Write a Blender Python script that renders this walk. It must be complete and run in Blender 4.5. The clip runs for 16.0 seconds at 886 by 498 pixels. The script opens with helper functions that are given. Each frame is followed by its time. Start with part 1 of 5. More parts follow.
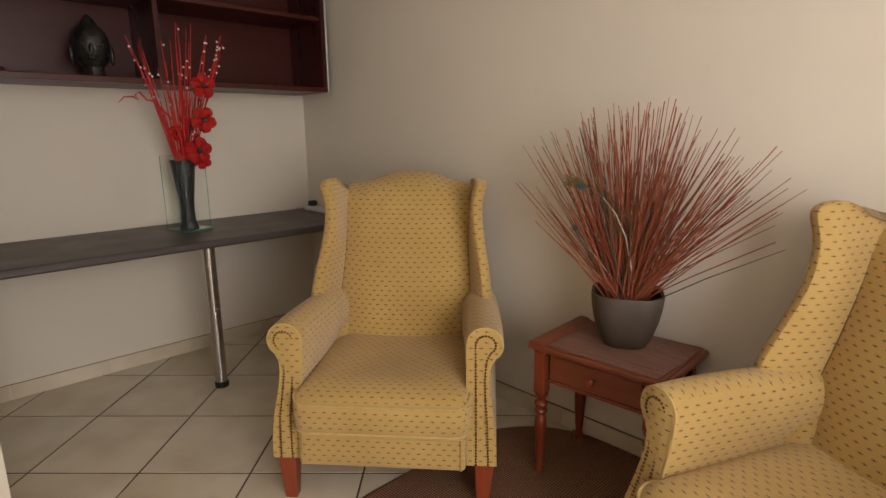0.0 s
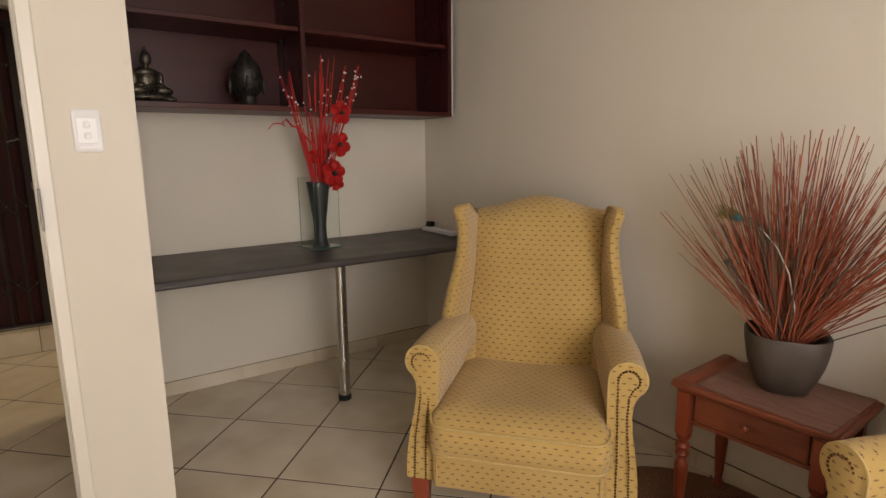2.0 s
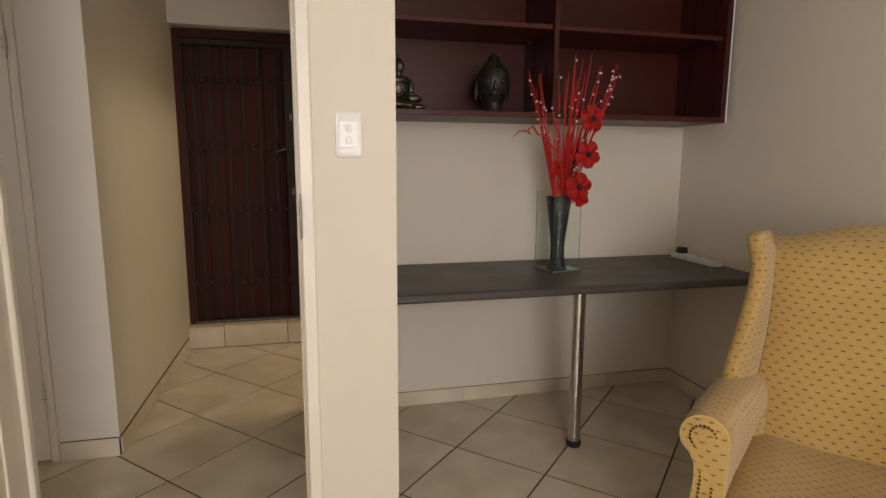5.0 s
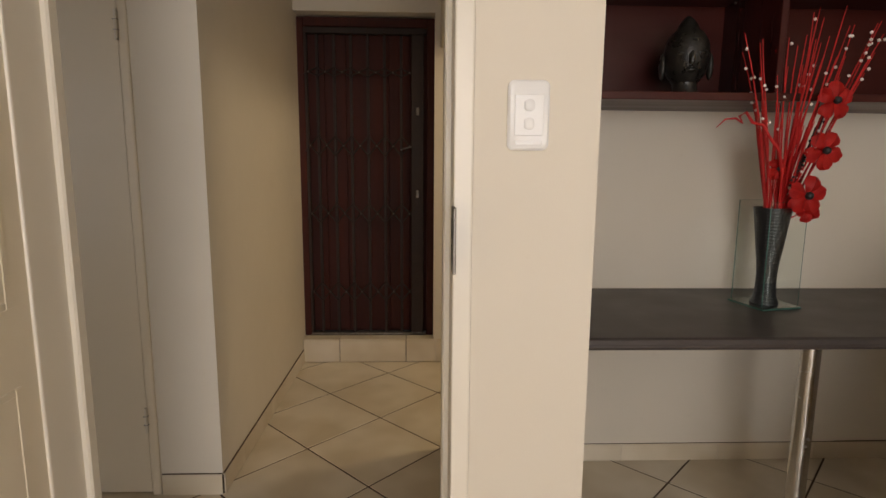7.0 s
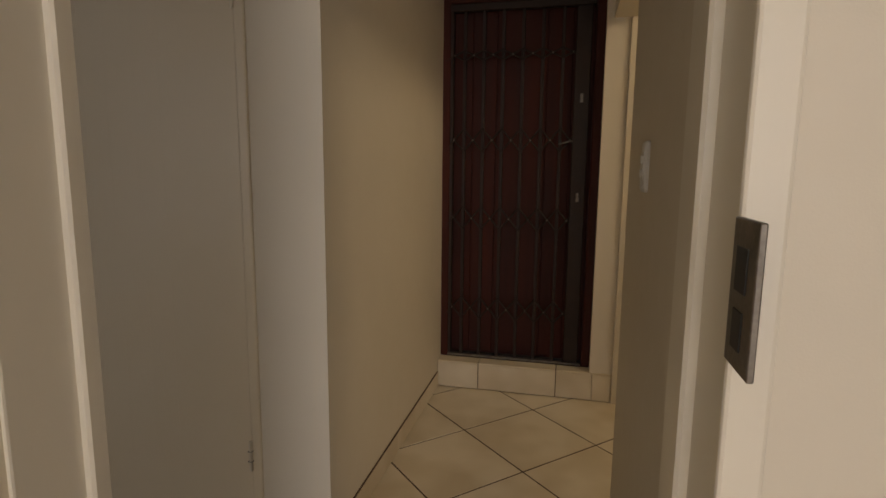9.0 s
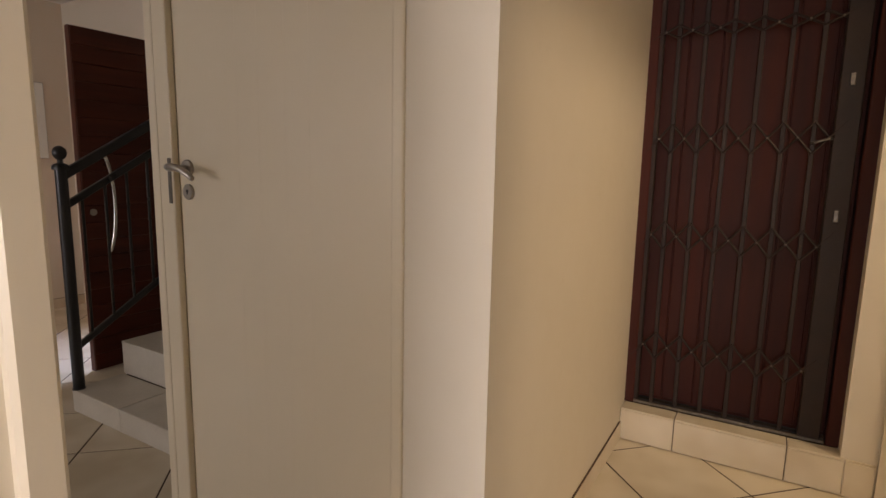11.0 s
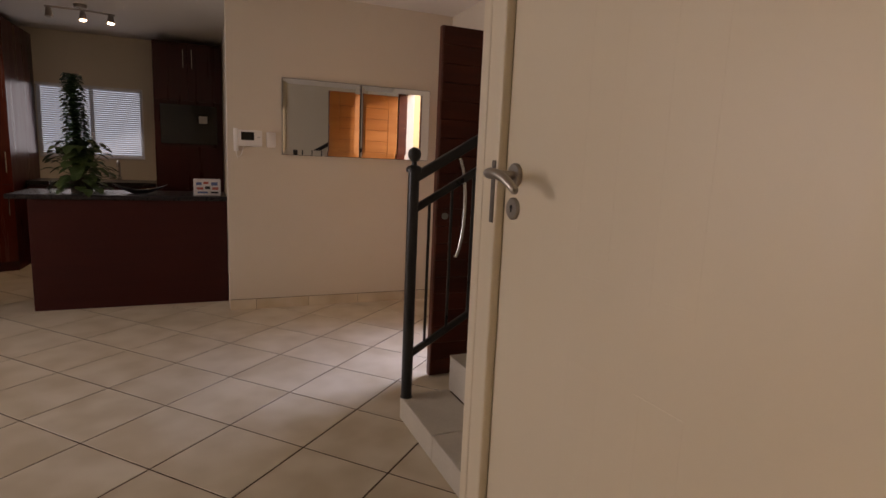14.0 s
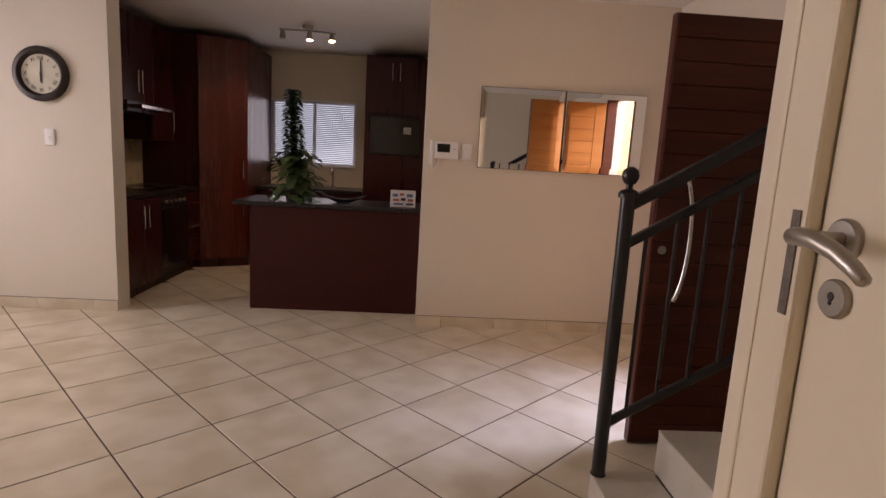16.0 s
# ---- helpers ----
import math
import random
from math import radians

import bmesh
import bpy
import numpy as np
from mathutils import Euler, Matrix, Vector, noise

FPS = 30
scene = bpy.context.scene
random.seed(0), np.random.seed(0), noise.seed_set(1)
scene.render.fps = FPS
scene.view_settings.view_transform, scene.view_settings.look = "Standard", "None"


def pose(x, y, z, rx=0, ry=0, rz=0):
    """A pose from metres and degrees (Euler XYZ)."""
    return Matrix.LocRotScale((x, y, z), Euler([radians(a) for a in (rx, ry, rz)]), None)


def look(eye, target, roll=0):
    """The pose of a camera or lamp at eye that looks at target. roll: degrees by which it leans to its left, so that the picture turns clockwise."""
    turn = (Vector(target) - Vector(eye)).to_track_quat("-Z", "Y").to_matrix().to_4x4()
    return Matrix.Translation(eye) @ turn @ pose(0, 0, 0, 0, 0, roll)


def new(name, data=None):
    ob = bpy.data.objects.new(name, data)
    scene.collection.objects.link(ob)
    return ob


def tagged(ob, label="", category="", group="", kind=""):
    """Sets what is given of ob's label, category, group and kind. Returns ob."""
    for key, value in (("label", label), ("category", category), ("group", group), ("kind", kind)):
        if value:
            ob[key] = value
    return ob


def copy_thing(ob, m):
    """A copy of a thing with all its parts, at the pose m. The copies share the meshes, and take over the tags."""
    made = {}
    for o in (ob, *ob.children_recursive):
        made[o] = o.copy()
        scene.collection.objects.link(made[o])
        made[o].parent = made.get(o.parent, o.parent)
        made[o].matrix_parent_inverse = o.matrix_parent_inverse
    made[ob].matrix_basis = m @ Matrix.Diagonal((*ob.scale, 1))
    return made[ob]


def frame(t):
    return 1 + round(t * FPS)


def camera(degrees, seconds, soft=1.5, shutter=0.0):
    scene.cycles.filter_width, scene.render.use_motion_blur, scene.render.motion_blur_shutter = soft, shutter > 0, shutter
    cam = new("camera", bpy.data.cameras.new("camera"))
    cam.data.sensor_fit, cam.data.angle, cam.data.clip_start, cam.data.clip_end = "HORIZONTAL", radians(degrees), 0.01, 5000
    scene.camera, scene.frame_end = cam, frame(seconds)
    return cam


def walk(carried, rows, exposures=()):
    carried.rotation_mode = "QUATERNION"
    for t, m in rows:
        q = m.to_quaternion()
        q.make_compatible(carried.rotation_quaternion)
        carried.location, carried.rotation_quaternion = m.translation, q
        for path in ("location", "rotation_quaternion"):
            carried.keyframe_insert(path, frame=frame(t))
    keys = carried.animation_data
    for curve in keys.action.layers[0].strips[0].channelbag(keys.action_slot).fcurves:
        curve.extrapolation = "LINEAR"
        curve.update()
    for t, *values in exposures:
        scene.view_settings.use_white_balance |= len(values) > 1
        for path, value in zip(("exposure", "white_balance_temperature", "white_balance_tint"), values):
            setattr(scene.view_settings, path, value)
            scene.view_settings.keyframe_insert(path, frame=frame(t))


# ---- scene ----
cam = camera(77.8, 16.0)
# seconds and pose: x, y, z in metres, then tilt, roll and heading
PATH = [
    (0.0, pose(0.039, 0.547, 1.271, 77.84, 0.60, -44.07)),
    (0.5, pose(0.016, 0.574, 1.289, 78.19, 0.64, -41.85)),
    (1.0, pose(-0.022, 0.607, 1.299, 78.87, 0.57, -39.79)),
    (1.5, pose(-0.061, 0.632, 1.301, 79.44, 0.44, -37.40)),
    (2.0, pose(-0.099, 0.666, 1.305, 79.75, 0.44, -34.82)),
    (2.5, pose(-0.115, 0.704, 1.308, 80.22, 0.31, -31.33)),
    (3.0, pose(-0.113, 0.762, 1.313, 80.72, 0.20, -27.76)),
    (3.5, pose(-0.087, 0.816, 1.311, 81.10, 0.13, -23.36)),
    (4.0, pose(-0.084, 0.877, 1.304, 81.20, -0.03, -19.56)),
    (6.5, pose(-0.200, 1.430, 1.274, 81.33, -0.40, -5.29)),
    (7.0, pose(-0.202, 1.589, 1.279, 81.31, -0.46, -2.01)),
    (7.5, pose(-0.206, 1.721, 1.273, 81.27, -0.59, 1.82)),
    (8.0, pose(-0.230, 1.855, 1.270, 81.26, -0.67, 5.27)),
    (8.5, pose(-0.266, 1.985, 1.266, 81.20, -0.55, 8.75)),
    (9.0, pose(-0.279, 2.105, 1.242, 81.62, -0.57, 12.98)),
    (11.5, pose(-0.520, 2.604, 1.263, 81.28, -1.41, 36.02)),
    (12.0, pose(-0.587, 2.696, 1.256, 81.38, -1.84, 41.83)),
    (12.5, pose(-0.703, 2.806, 1.244, 81.35, -1.97, 48.24)),
    (13.0, pose(-0.771, 2.863, 1.255, 81.14, -2.08, 54.31)),
    (13.5, pose(-0.869, 2.910, 1.256, 81.06, -2.30, 60.21)),
    (14.0, pose(-0.974, 2.970, 1.261, 80.92, -2.49, 66.96)),
    (14.5, pose(-1.079, 3.007, 1.272, 80.88, -2.71, 72.21)),
    (15.0, pose(-1.193, 3.048, 1.287, 80.78, -2.92, 77.73)),
    (15.5, pose(-1.293, 3.079, 1.295, 80.72, -3.05, 83.09)),
    (16.0, pose(-1.399, 3.070, 1.308, 80.68, -3.22, 87.28)),
]
# warm white balance; the picture darkens in the doorway and brightens again beyond it
walk(cam, PATH, [(0.0, -0.30, 7100, 19), (4.0, -0.22, 7000, 18), (6.5, -0.25, 7050, 18), (7.5, -0.42, 7050, 17), (8.4, -0.66, 7150, 17), (9.0, -0.75, 7300, 18), (11.5, 0.45, 7400, 24), (13.0, 0.22, 7400, 27), (14.5, 0.52, 8200, 31), (16.0, 0.88, 7600, 33)])

# ---- light ----
world = bpy.data.worlds.new("sky")
scene.world = world
world.use_nodes = True
_wn = world.node_tree.nodes
_sky = _wn.new("ShaderNodeTexSky")
_sky.sky_type, _sky.sun_disc = "NISHITA", False
_sky.sun_elevation, _sky.sun_rotation = radians(12), radians(-48)
world.node_tree.links.new(_sky.outputs[0], _wn["Background"].inputs[0])
_wn["Background"].inputs[1].default_value = 0.12


def lamp(name, kind, energy, m, color=(1, 1, 1), **kw):
    d = bpy.data.lights.new(name, kind)
    d.energy, d.color = energy, color
    if "size" in kw:
        d.shape, d.size, d.size_y = "RECTANGLE", kw["size"][0], kw["size"][1]
    if "radius" in kw:
        d.shadow_soft_size = kw["radius"]
    if "angle" in kw:
        d.angle = radians(kw["angle"])
    if "spread" in kw:
        d.spread = radians(kw["spread"])
    if "cone" in kw:
        d.spot_size, d.spot_blend = radians(kw["cone"]), 0.6
    ob = new(name, d)
    ob.matrix_world = m
    return ob


# sun high over the front yard, to the right of the front door
lamp("sun", "SUN", 1.3, look((-10.3, 10.4, 2.75), (-4.3, 5.0, 1.1)), (1, 0.93, 0.82), angle=0.6)
# sky light in the openings of the windows
lamp("lounge_window_light", "AREA", 78, look((0.10, -1.22, 1.35), (0.9, 2, 1.15)), (0.95, 0.985, 1.0), size=(1.3, 1.8))
lamp("living_window_light", "AREA", 15, look((-4.0, -1.34, 1.7), (-3.3, 2.6, 0.3)), (0.93, 0.97, 1.0), size=(2.4, 1.4), spread=125)
# lamp hung over the yard, standing in for sky light through the front door
lamp("front_door_light", "AREA", 54, look((-4.65, 6.2, 3.1), (-4.05, 4.0, 0.0)), (0.52, 0.67, 1.0), size=(1.2, 1.2), spread=110)
lamp("kitchen_window_light", "AREA", 1.5, look((-8.44, 1.77, 1.53), (-6, 1.9, 1.2)), (0.85, 0.92, 1.0), size=(1.0, 0.75))
# warm lamp added in the unseen side room, lighting the hall through its opening
lamp("side_room_light", "AREA", 16, look((1.2, 4.35, 2.4), (0.2, 4.35, 0.8)), (1, 0.87, 0.60), size=(0.5, 0.5))


# ---- materials ----
def lin(h):
    c = [int(h[i:i + 2], 16) / 255 for i in (0, 2, 4)]
    return tuple(v / 12.92 if v < 0.04045 else ((v + 0.055) / 1.055) ** 2.4 for v in c) + (1,)


class Nodes:
    """A short way to build node trees."""

    def __init__(self, name):
        self.m = bpy.data.materials.new(name)
        self.m.use_nodes = True
        self.t = self.m.node_tree
        self.b = self.t.nodes["Principled BSDF"]

    def n(self, kind, **kw):
        o = self.t.nodes.new("ShaderNode" + kind)
        for k, v in kw.items():
            if k in o.inputs:
                self.put(o.inputs[k], v)
            else:
                setattr(o, k, v)
        return o

    def put(self, socket, v):
        if hasattr(v, "is_output"):
            self.t.links.new(v, socket)
        elif hasattr(v, "outputs"):
            self.t.links.new(v.outputs[0], socket)
        else:
            socket.default_value = v

    def math(self, op, a, b=0.0, c=0.0):
        o = self.t.nodes.new("ShaderNodeMath")
        o.operation = op
        for s, v in zip(o.inputs, (a, b, c)):
            self.put(s, v)
        return o.outputs[0]

    def mix(self, f, a, b, blend="MIX"):
        o = self.t.nodes.new("ShaderNodeMix")
        o.data_type, o.blend_type = "RGBA", blend
        self.put(o.inputs[0], f), self.put(o.inputs[6], a), self.put(o.inputs[7], b)
        return o.outputs[2]

    def ramp(self, v, lo, hi, a=0.0, b=1.0):
        o = self.n("MapRange")
        for s, x in zip(o.inputs, (v, lo, hi, a, b)):
            self.put(s, x)
        return o.outputs[0]

    def noise(self, scale, detail=3.0, vec=None, rough=0.55):
        o = self.n("TexNoise")
        o.inputs["Scale"].default_value, o.inputs["Detail"].default_value, o.inputs["Roughness"].default_value = scale, detail, rough
        self.put(o.inputs["Vector"], vec if vec is not None else self.obj())
        return o.outputs["Fac"]

    def obj(self):
        return self.n("TexCoord").outputs["Object"]

    def uv(self):
        return self.n("TexCoord").outputs["UV"]

    def stretch(self, vec, s):
        o = self.n("Mapping")
        o.inputs["Scale"].default_value = s
        self.put(o.inputs["Vector"], vec)
        return o.outputs[0]

    def bump(self, h, strength=0.2, dist=0.002):
        o = self.n("Bump")
        o.inputs["Strength"].default_value, o.inputs["Distance"].default_value = strength, dist
        self.put(o.inputs["Height"], h)
        self.put(self.b.inputs["Normal"], o.outputs[0])

    def done(self, color=None, rough=None, metal=None, **kw):
        for k, v in (("Base Color", color), ("Roughness", rough), ("Metallic", metal)):
            if v is not None:
                self.put(self.b.inputs[k], v)
        for k, v in kw.items():
            self.put(self.b.inputs[k.replace("_", " ")], v)
        return self.m


def plain(name, c1, c2, rough=0.5, metal=0.0, scale=8.0, fine=90.0, bump=0.1, dist=0.001, rv=0.12, **kw):
    """Two tones blended by coarse and fine noise, with fine relief."""
    k = Nodes(name)
    a, f = k.noise(scale), k.noise(fine, 2.0)
    col = k.mix(k.ramp(k.math("ADD", k.math("MULTIPLY", a, 0.7), k.math("MULTIPLY", f, 0.3)), 0.3, 0.7), c1, c2)
    k.bump(f, bump, dist)
    return k.done(col, k.ramp(a, 0.3, 0.7, rough - rv / 2, rough + rv / 2), metal, **kw)


def wood(name, c1, c2, rough=0.35, axis="z", scale=14.0, **kw):
    k = Nodes(name)
    s = {"x": (0.06, 1, 1), "y": (1, 0.06, 1), "z": (1, 1, 0.06)}[axis]
    v = k.stretch(k.obj(), s)
    g, big, fine = k.noise(scale, 5, v, 0.65), k.noise(2.2, 2), k.noise(scale * 9, 2, v)
    rnd = k.n("ObjectInfo").outputs["Random"]
    col = k.mix(k.ramp(k.math("ADD", g, k.math("MULTIPLY", k.math("SUBTRACT", big, 0.5), 0.5)), 0.3, 0.72), c1, c2)
    col = k.mix(k.math("MULTIPLY", rnd, 0.18), col, c1)
    k.bump(fine, 0.12, 0.0008)
    return k.done(col, k.ramp(g, 0.3, 0.7, rough - 0.06, rough + 0.08), **kw)


M = {}
k = Nodes("wall_paint")
_a, _f, _c = k.noise(0.9, 3), k.noise(420, 2), k.noise(14, 4)
_col = k.mix(k.ramp(_a, 0.3, 0.7), (0.66, 0.595, 0.49, 1), (0.70, 0.635, 0.53, 1))
_col = k.mix(k.ramp(_c, 0.68, 0.8, 0, 0.25), _col, (0.55, 0.49, 0.39, 1))
k.bump(k.math("ADD", _f, k.math("MULTIPLY", _c, 1.6)), 0.16, 0.0012)
M["wall"] = k.done(_col, k.ramp(_c, 0.3, 0.7, 0.55, 0.7))
M["ceiling"] = plain("ceiling_paint", (0.78, 0.76, 0.73, 1), (0.82, 0.80, 0.77, 1), 0.8, scale=1.2, fine=250, bump=0.1)
k = Nodes("gloss_enamel")
_a, _f = k.noise(1.4), k.noise(60, 3, k.stretch(k.obj(), (1, 1, 0.05)))
k.bump(_f, 0.06, 0.001)
M["enamel"] = k.done(k.mix(k.ramp(_a, 0.3, 0.7), (0.70, 0.645, 0.54, 1), (0.74, 0.68, 0.575, 1)), k.ramp(_a, 0.3, 0.7, 0.3, 0.42))
k = Nodes("yellowed_door_paint")
_a, _f = k.noise(1.2, 3), k.noise(60, 3, k.stretch(k.obj(), (1, 1, 0.05)))
k.bump(_f, 0.10, 0.001)
M["door_cream"] = k.done(k.mix(k.ramp(_a, 0.3, 0.7), (0.73, 0.64, 0.485, 1), (0.775, 0.69, 0.545, 1)), k.ramp(_f, 0.3, 0.7, 0.32, 0.45))
# glazed floor tile: cream with sandy clouds
k = Nodes("floor_tile")
_v = k.n("VectorMath", operation="ADD")
k.put(_v.inputs[0], k.obj())
_r = k.n("VectorMath", operation="SCALE")
_cmb = k.n("CombineXYZ")
_rnd = k.n("ObjectInfo").outputs["Random"]
k.put(_cmb.inputs[0], _rnd), k.put(_cmb.inputs[1], k.math("MULTIPLY", _rnd, 7.3)), k.put(_cmb.inputs[2], 0.4)
k.put(_r.inputs[0], _cmb.outputs[0])
_r.inputs["Scale"].default_value = 3
k.put(_v.inputs[1], _r.outputs[0])
_a, _b2, _f = k.noise(4.5, 2, _v.outputs[0], 0.4), k.noise(13, 1, _v.outputs[0]), k.noise(160, 2)
_col = k.mix(k.ramp(_a, 0.34, 0.68), (0.565, 0.470, 0.330, 1), (0.715, 0.630, 0.495, 1))
_col = k.mix(k.math("MULTIPLY", _rnd, 0.12), _col, (0.52, 0.45, 0.35, 1))
k.bump(_f, 0.04, 0.0006)
M["tile"] = k.done(_col, 0.3)
M["grout"] = plain("grout", (0.060, 0.036, 0.021, 1), (0.13, 0.085, 0.055, 1), 0.9, scale=3, fine=200, bump=0.3)
M["mahogany"] = wood("mahogany_laminate", (0.046, 0.0070, 0.0045, 1), (0.068, 0.0115, 0.0072, 1), 0.36, "x", 12, Specular_IOR_Level=0.3)
M["mahogany_v"] = wood("mahogany_laminate_upright", (0.036, 0.0060, 0.0052, 1), (0.055, 0.0095, 0.008, 1), 0.30, "z", 12, Specular_IOR_Level=0.3)
M["mahogany_y"] = wood("mahogany_laminate_cross", (0.038, 0.0068, 0.0052, 1), (0.052, 0.0098, 0.0072, 1), 0.48, "y", 12, Specular_IOR_Level=0.2)
M["cherry"] = wood("cherry_door", (0.085, 0.0115, 0.0055, 1), (0.125, 0.020, 0.009, 1), 0.25, "z", 9)
# front door wood, darkened: the shade on its inner face is in the colour
M["doorwood"] = wood("front_door_wood_shaded", (0.060, 0.012, 0.006, 1), (0.115, 0.024, 0.010, 1), 0.42, "y", 11, Specular_IOR_Level=0.3)
# the same door wood, brighter and more orange for the daylit outer face
M["door_outside"] = wood("front_door_wood_sunlit", (0.34, 0.115, 0.026, 1), (0.48, 0.185, 0.046, 1), 0.36, "y", 11, Specular_IOR_Level=0.35)
M["rosewood"] = wood("stained_table_wood", (0.17, 0.030, 0.012, 1), (0.30, 0.058, 0.021, 1), 0.3, "z", 20)
M["rosewood_y"] = wood("stained_table_top", (0.15, 0.034, 0.016, 1), (0.26, 0.066, 0.028, 1), 0.32, "y", 20)
M["desk"] = plain("desk_laminate", (0.052, 0.043, 0.040, 1), (0.075, 0.062, 0.057, 1), 0.42, scale=5, fine=260, bump=0.12)
M["desk_edge"] = plain("desk_edge_band", (0.05, 0.04, 0.037, 1), (0.07, 0.056, 0.05, 1), 0.35, scale=9)
M["chrome"] = plain("brushed_steel", (0.52, 0.50, 0.47, 1), (0.62, 0.60, 0.57, 1), 0.22, 1.0, scale=20, fine=300, bump=0.05)
M["steel"] = plain("satin_steel", (0.33, 0.30, 0.265, 1), (0.42, 0.39, 0.35, 1), 0.36, 1.0, scale=14, fine=300, bump=0.08)
M["old_steel"] = plain("worn_dark_steel", (0.10, 0.088, 0.075, 1), (0.24, 0.21, 0.18, 1), 0.45, 0.9, scale=40, fine=200, bump=0.3)
M["black_plastic"] = plain("black_rubber", (0.012, 0.012, 0.012, 1), (0.025, 0.024, 0.023, 1), 0.6)
M["black_metal"] = plain("black_enamelled_steel", (0.008, 0.008, 0.009, 1), (0.016, 0.015, 0.015, 1), 0.33, 0.0, scale=10)
M["gate_metal"] = plain("gate_bronze_paint", (0.020, 0.012, 0.009, 1), (0.034, 0.020, 0.015, 1), 0.55, 0.0, scale=14, Specular_IOR_Level=0.25)
M["gate_door"] = wood("dark_front_door", (0.034, 0.0078, 0.005, 1), (0.070, 0.015, 0.009, 1), 0.6, "z", 13, Specular_IOR_Level=0.2)
M["rivet"] = plain("rivet_steel", (0.55, 0.52, 0.48, 1), (0.7, 0.67, 0.62, 1), 0.25, 1.0)
M["plastic"] = plain("white_plastic", (0.78, 0.77, 0.75, 1), (0.82, 0.81, 0.79, 1), 0.35, scale=6, fine=300, bump=0.03)
M["plastic_grey"] = plain("grey_plastic", (0.5, 0.5, 0.5, 1), (0.56, 0.56, 0.56, 1), 0.4)
M["pot"] = plain("glazed_charcoal_clay", (0.048, 0.034, 0.024, 1), (0.082, 0.062, 0.046, 1), 0.6, scale=9, fine=120, bump=0.25, dist=0.002)
M["vase"] = plain("black_ribbed_vase", (0.008, 0.008, 0.009, 1), (0.018, 0.017, 0.017, 1), 0.4)
M["statue"] = plain("patinated_black_resin", (0.008, 0.007, 0.006, 1), (0.03, 0.026, 0.02, 1), 0.3, scale=25, fine=140, bump=0.5, dist=0.003)
M["statue_silver"] = plain("antique_silver_resin", (0.012, 0.011, 0.009, 1), (0.20, 0.17, 0.125, 1), 0.30, 0.8, scale=28, fine=140, bump=0.5, dist=0.003)
M["red"] = plain("red_cloth_petal", (0.56, 0.010, 0.010, 1), (0.74, 0.028, 0.020, 1), 0.6, scale=30, fine=200, bump=0.3)
M["red_stem"] = plain("red_painted_twig", (0.42, 0.009, 0.010, 1), (0.58, 0.022, 0.02, 1), 0.5, scale=40)
M["pearl"] = plain("pearl_bead", (0.78, 0.70, 0.66, 1), (0.85, 0.8, 0.76, 1), 0.25)
k = Nodes("dyed_reed")
_rnd = k.math("FRACT", k.math("ADD", k.n("NewGeometry").outputs["Random Per Island"], k.n("ObjectInfo").outputs["Random"]))
_col = k.mix(_rnd, (0.17, 0.030, 0.011, 1), (0.41, 0.110, 0.050, 1))
_col = k.mix(k.ramp(_rnd, 0.86, 0.9), _col, (0.10, 0.07, 0.045, 1))
M["reed"] = k.done(_col, 0.6)
M["feather"] = plain("feather_quill", (0.62, 0.56, 0.45, 1), (0.75, 0.7, 0.6, 1), 0.5)
M["feather_dark"] = plain("feather_barb", (0.035, 0.035, 0.018, 1), (0.10, 0.085, 0.04, 1), 0.45)
M["feather_gold"] = plain("feather_vane", (0.16, 0.12, 0.03, 1), (0.10, 0.12, 0.03, 1), 0.4)
M["feather_blue"] = plain("feather_eye", (0.0, 0.09, 0.12, 1), (0.01, 0.2, 0.2, 1), 0.3)
M["soil"] = plain("dry_soil", (0.05, 0.03, 0.02, 1), (0.1, 0.06, 0.04, 1), 0.9)
M["leaf_broad"] = plain("soft_leaf", (0.035, 0.070, 0.018, 1), (0.075, 0.120, 0.040, 1), 0.5, scale=12)
M["leaf"] = plain("glossy_leaf", (0.012, 0.040, 0.010, 1), (0.035, 0.090, 0.024, 1), 0.45, scale=12)
M["granite"] = plain("black_granite", (0.010, 0.009, 0.010, 1), (0.035, 0.030, 0.030, 1), 0.3, scale=60, fine=300, bump=0.02, Specular_IOR_Level=0.2)
M["black_glass"] = plain("black_oven_glass", (0.006, 0.006, 0.007, 1), (0.012, 0.012, 0.012, 1), 0.08, scale=3, rv=0.04)
M["hob"] = plain("dark_oven_enamel", (0.01, 0.009, 0.009, 1), (0.02, 0.018, 0.017, 1), 0.3)
M["splash"] = plain("beige_wall_tile", (0.55, 0.45, 0.29, 1), (0.63, 0.52, 0.35, 1), 0.3, scale=7)
M["clock_face"] = plain("aged_clock_paper", (0.55, 0.52, 0.40, 1), (0.66, 0.63, 0.51, 1), 0.6, scale=14)
M["clock_rim"] = plain("dark_bronze_rim", (0.014, 0.010, 0.008, 1), (0.03, 0.02, 0.016, 1), 0.35, 0.3)
M["paper"] = plain("photo_card", (0.62, 0.58, 0.55, 1), (0.75, 0.72, 0.70, 1), 0.5)
M["ink_red"] = plain("photo_red", (0.42, 0.08, 0.06, 1), (0.5, 0.12, 0.09, 1), 0.5)
M["ink_blue"] = plain("photo_blue", (0.07, 0.11, 0.25, 1), (0.12, 0.17, 0.33, 1), 0.5)
M["blind"] = plain("aluminium_blind_slat", (0.66, 0.67, 0.70, 1), (0.72, 0.73, 0.76, 1), 0.4, scale=4)
M["stair"] = plain("stair_tile", (0.50, 0.455, 0.38, 1), (0.60, 0.55, 0.47, 1), 0.4, scale=6, fine=70)
M["plaster_yellow"] = plain("yellow_outside_plaster", (0.62, 0.45, 0.20, 1), (0.70, 0.52, 0.25, 1), 0.8, scale=3)
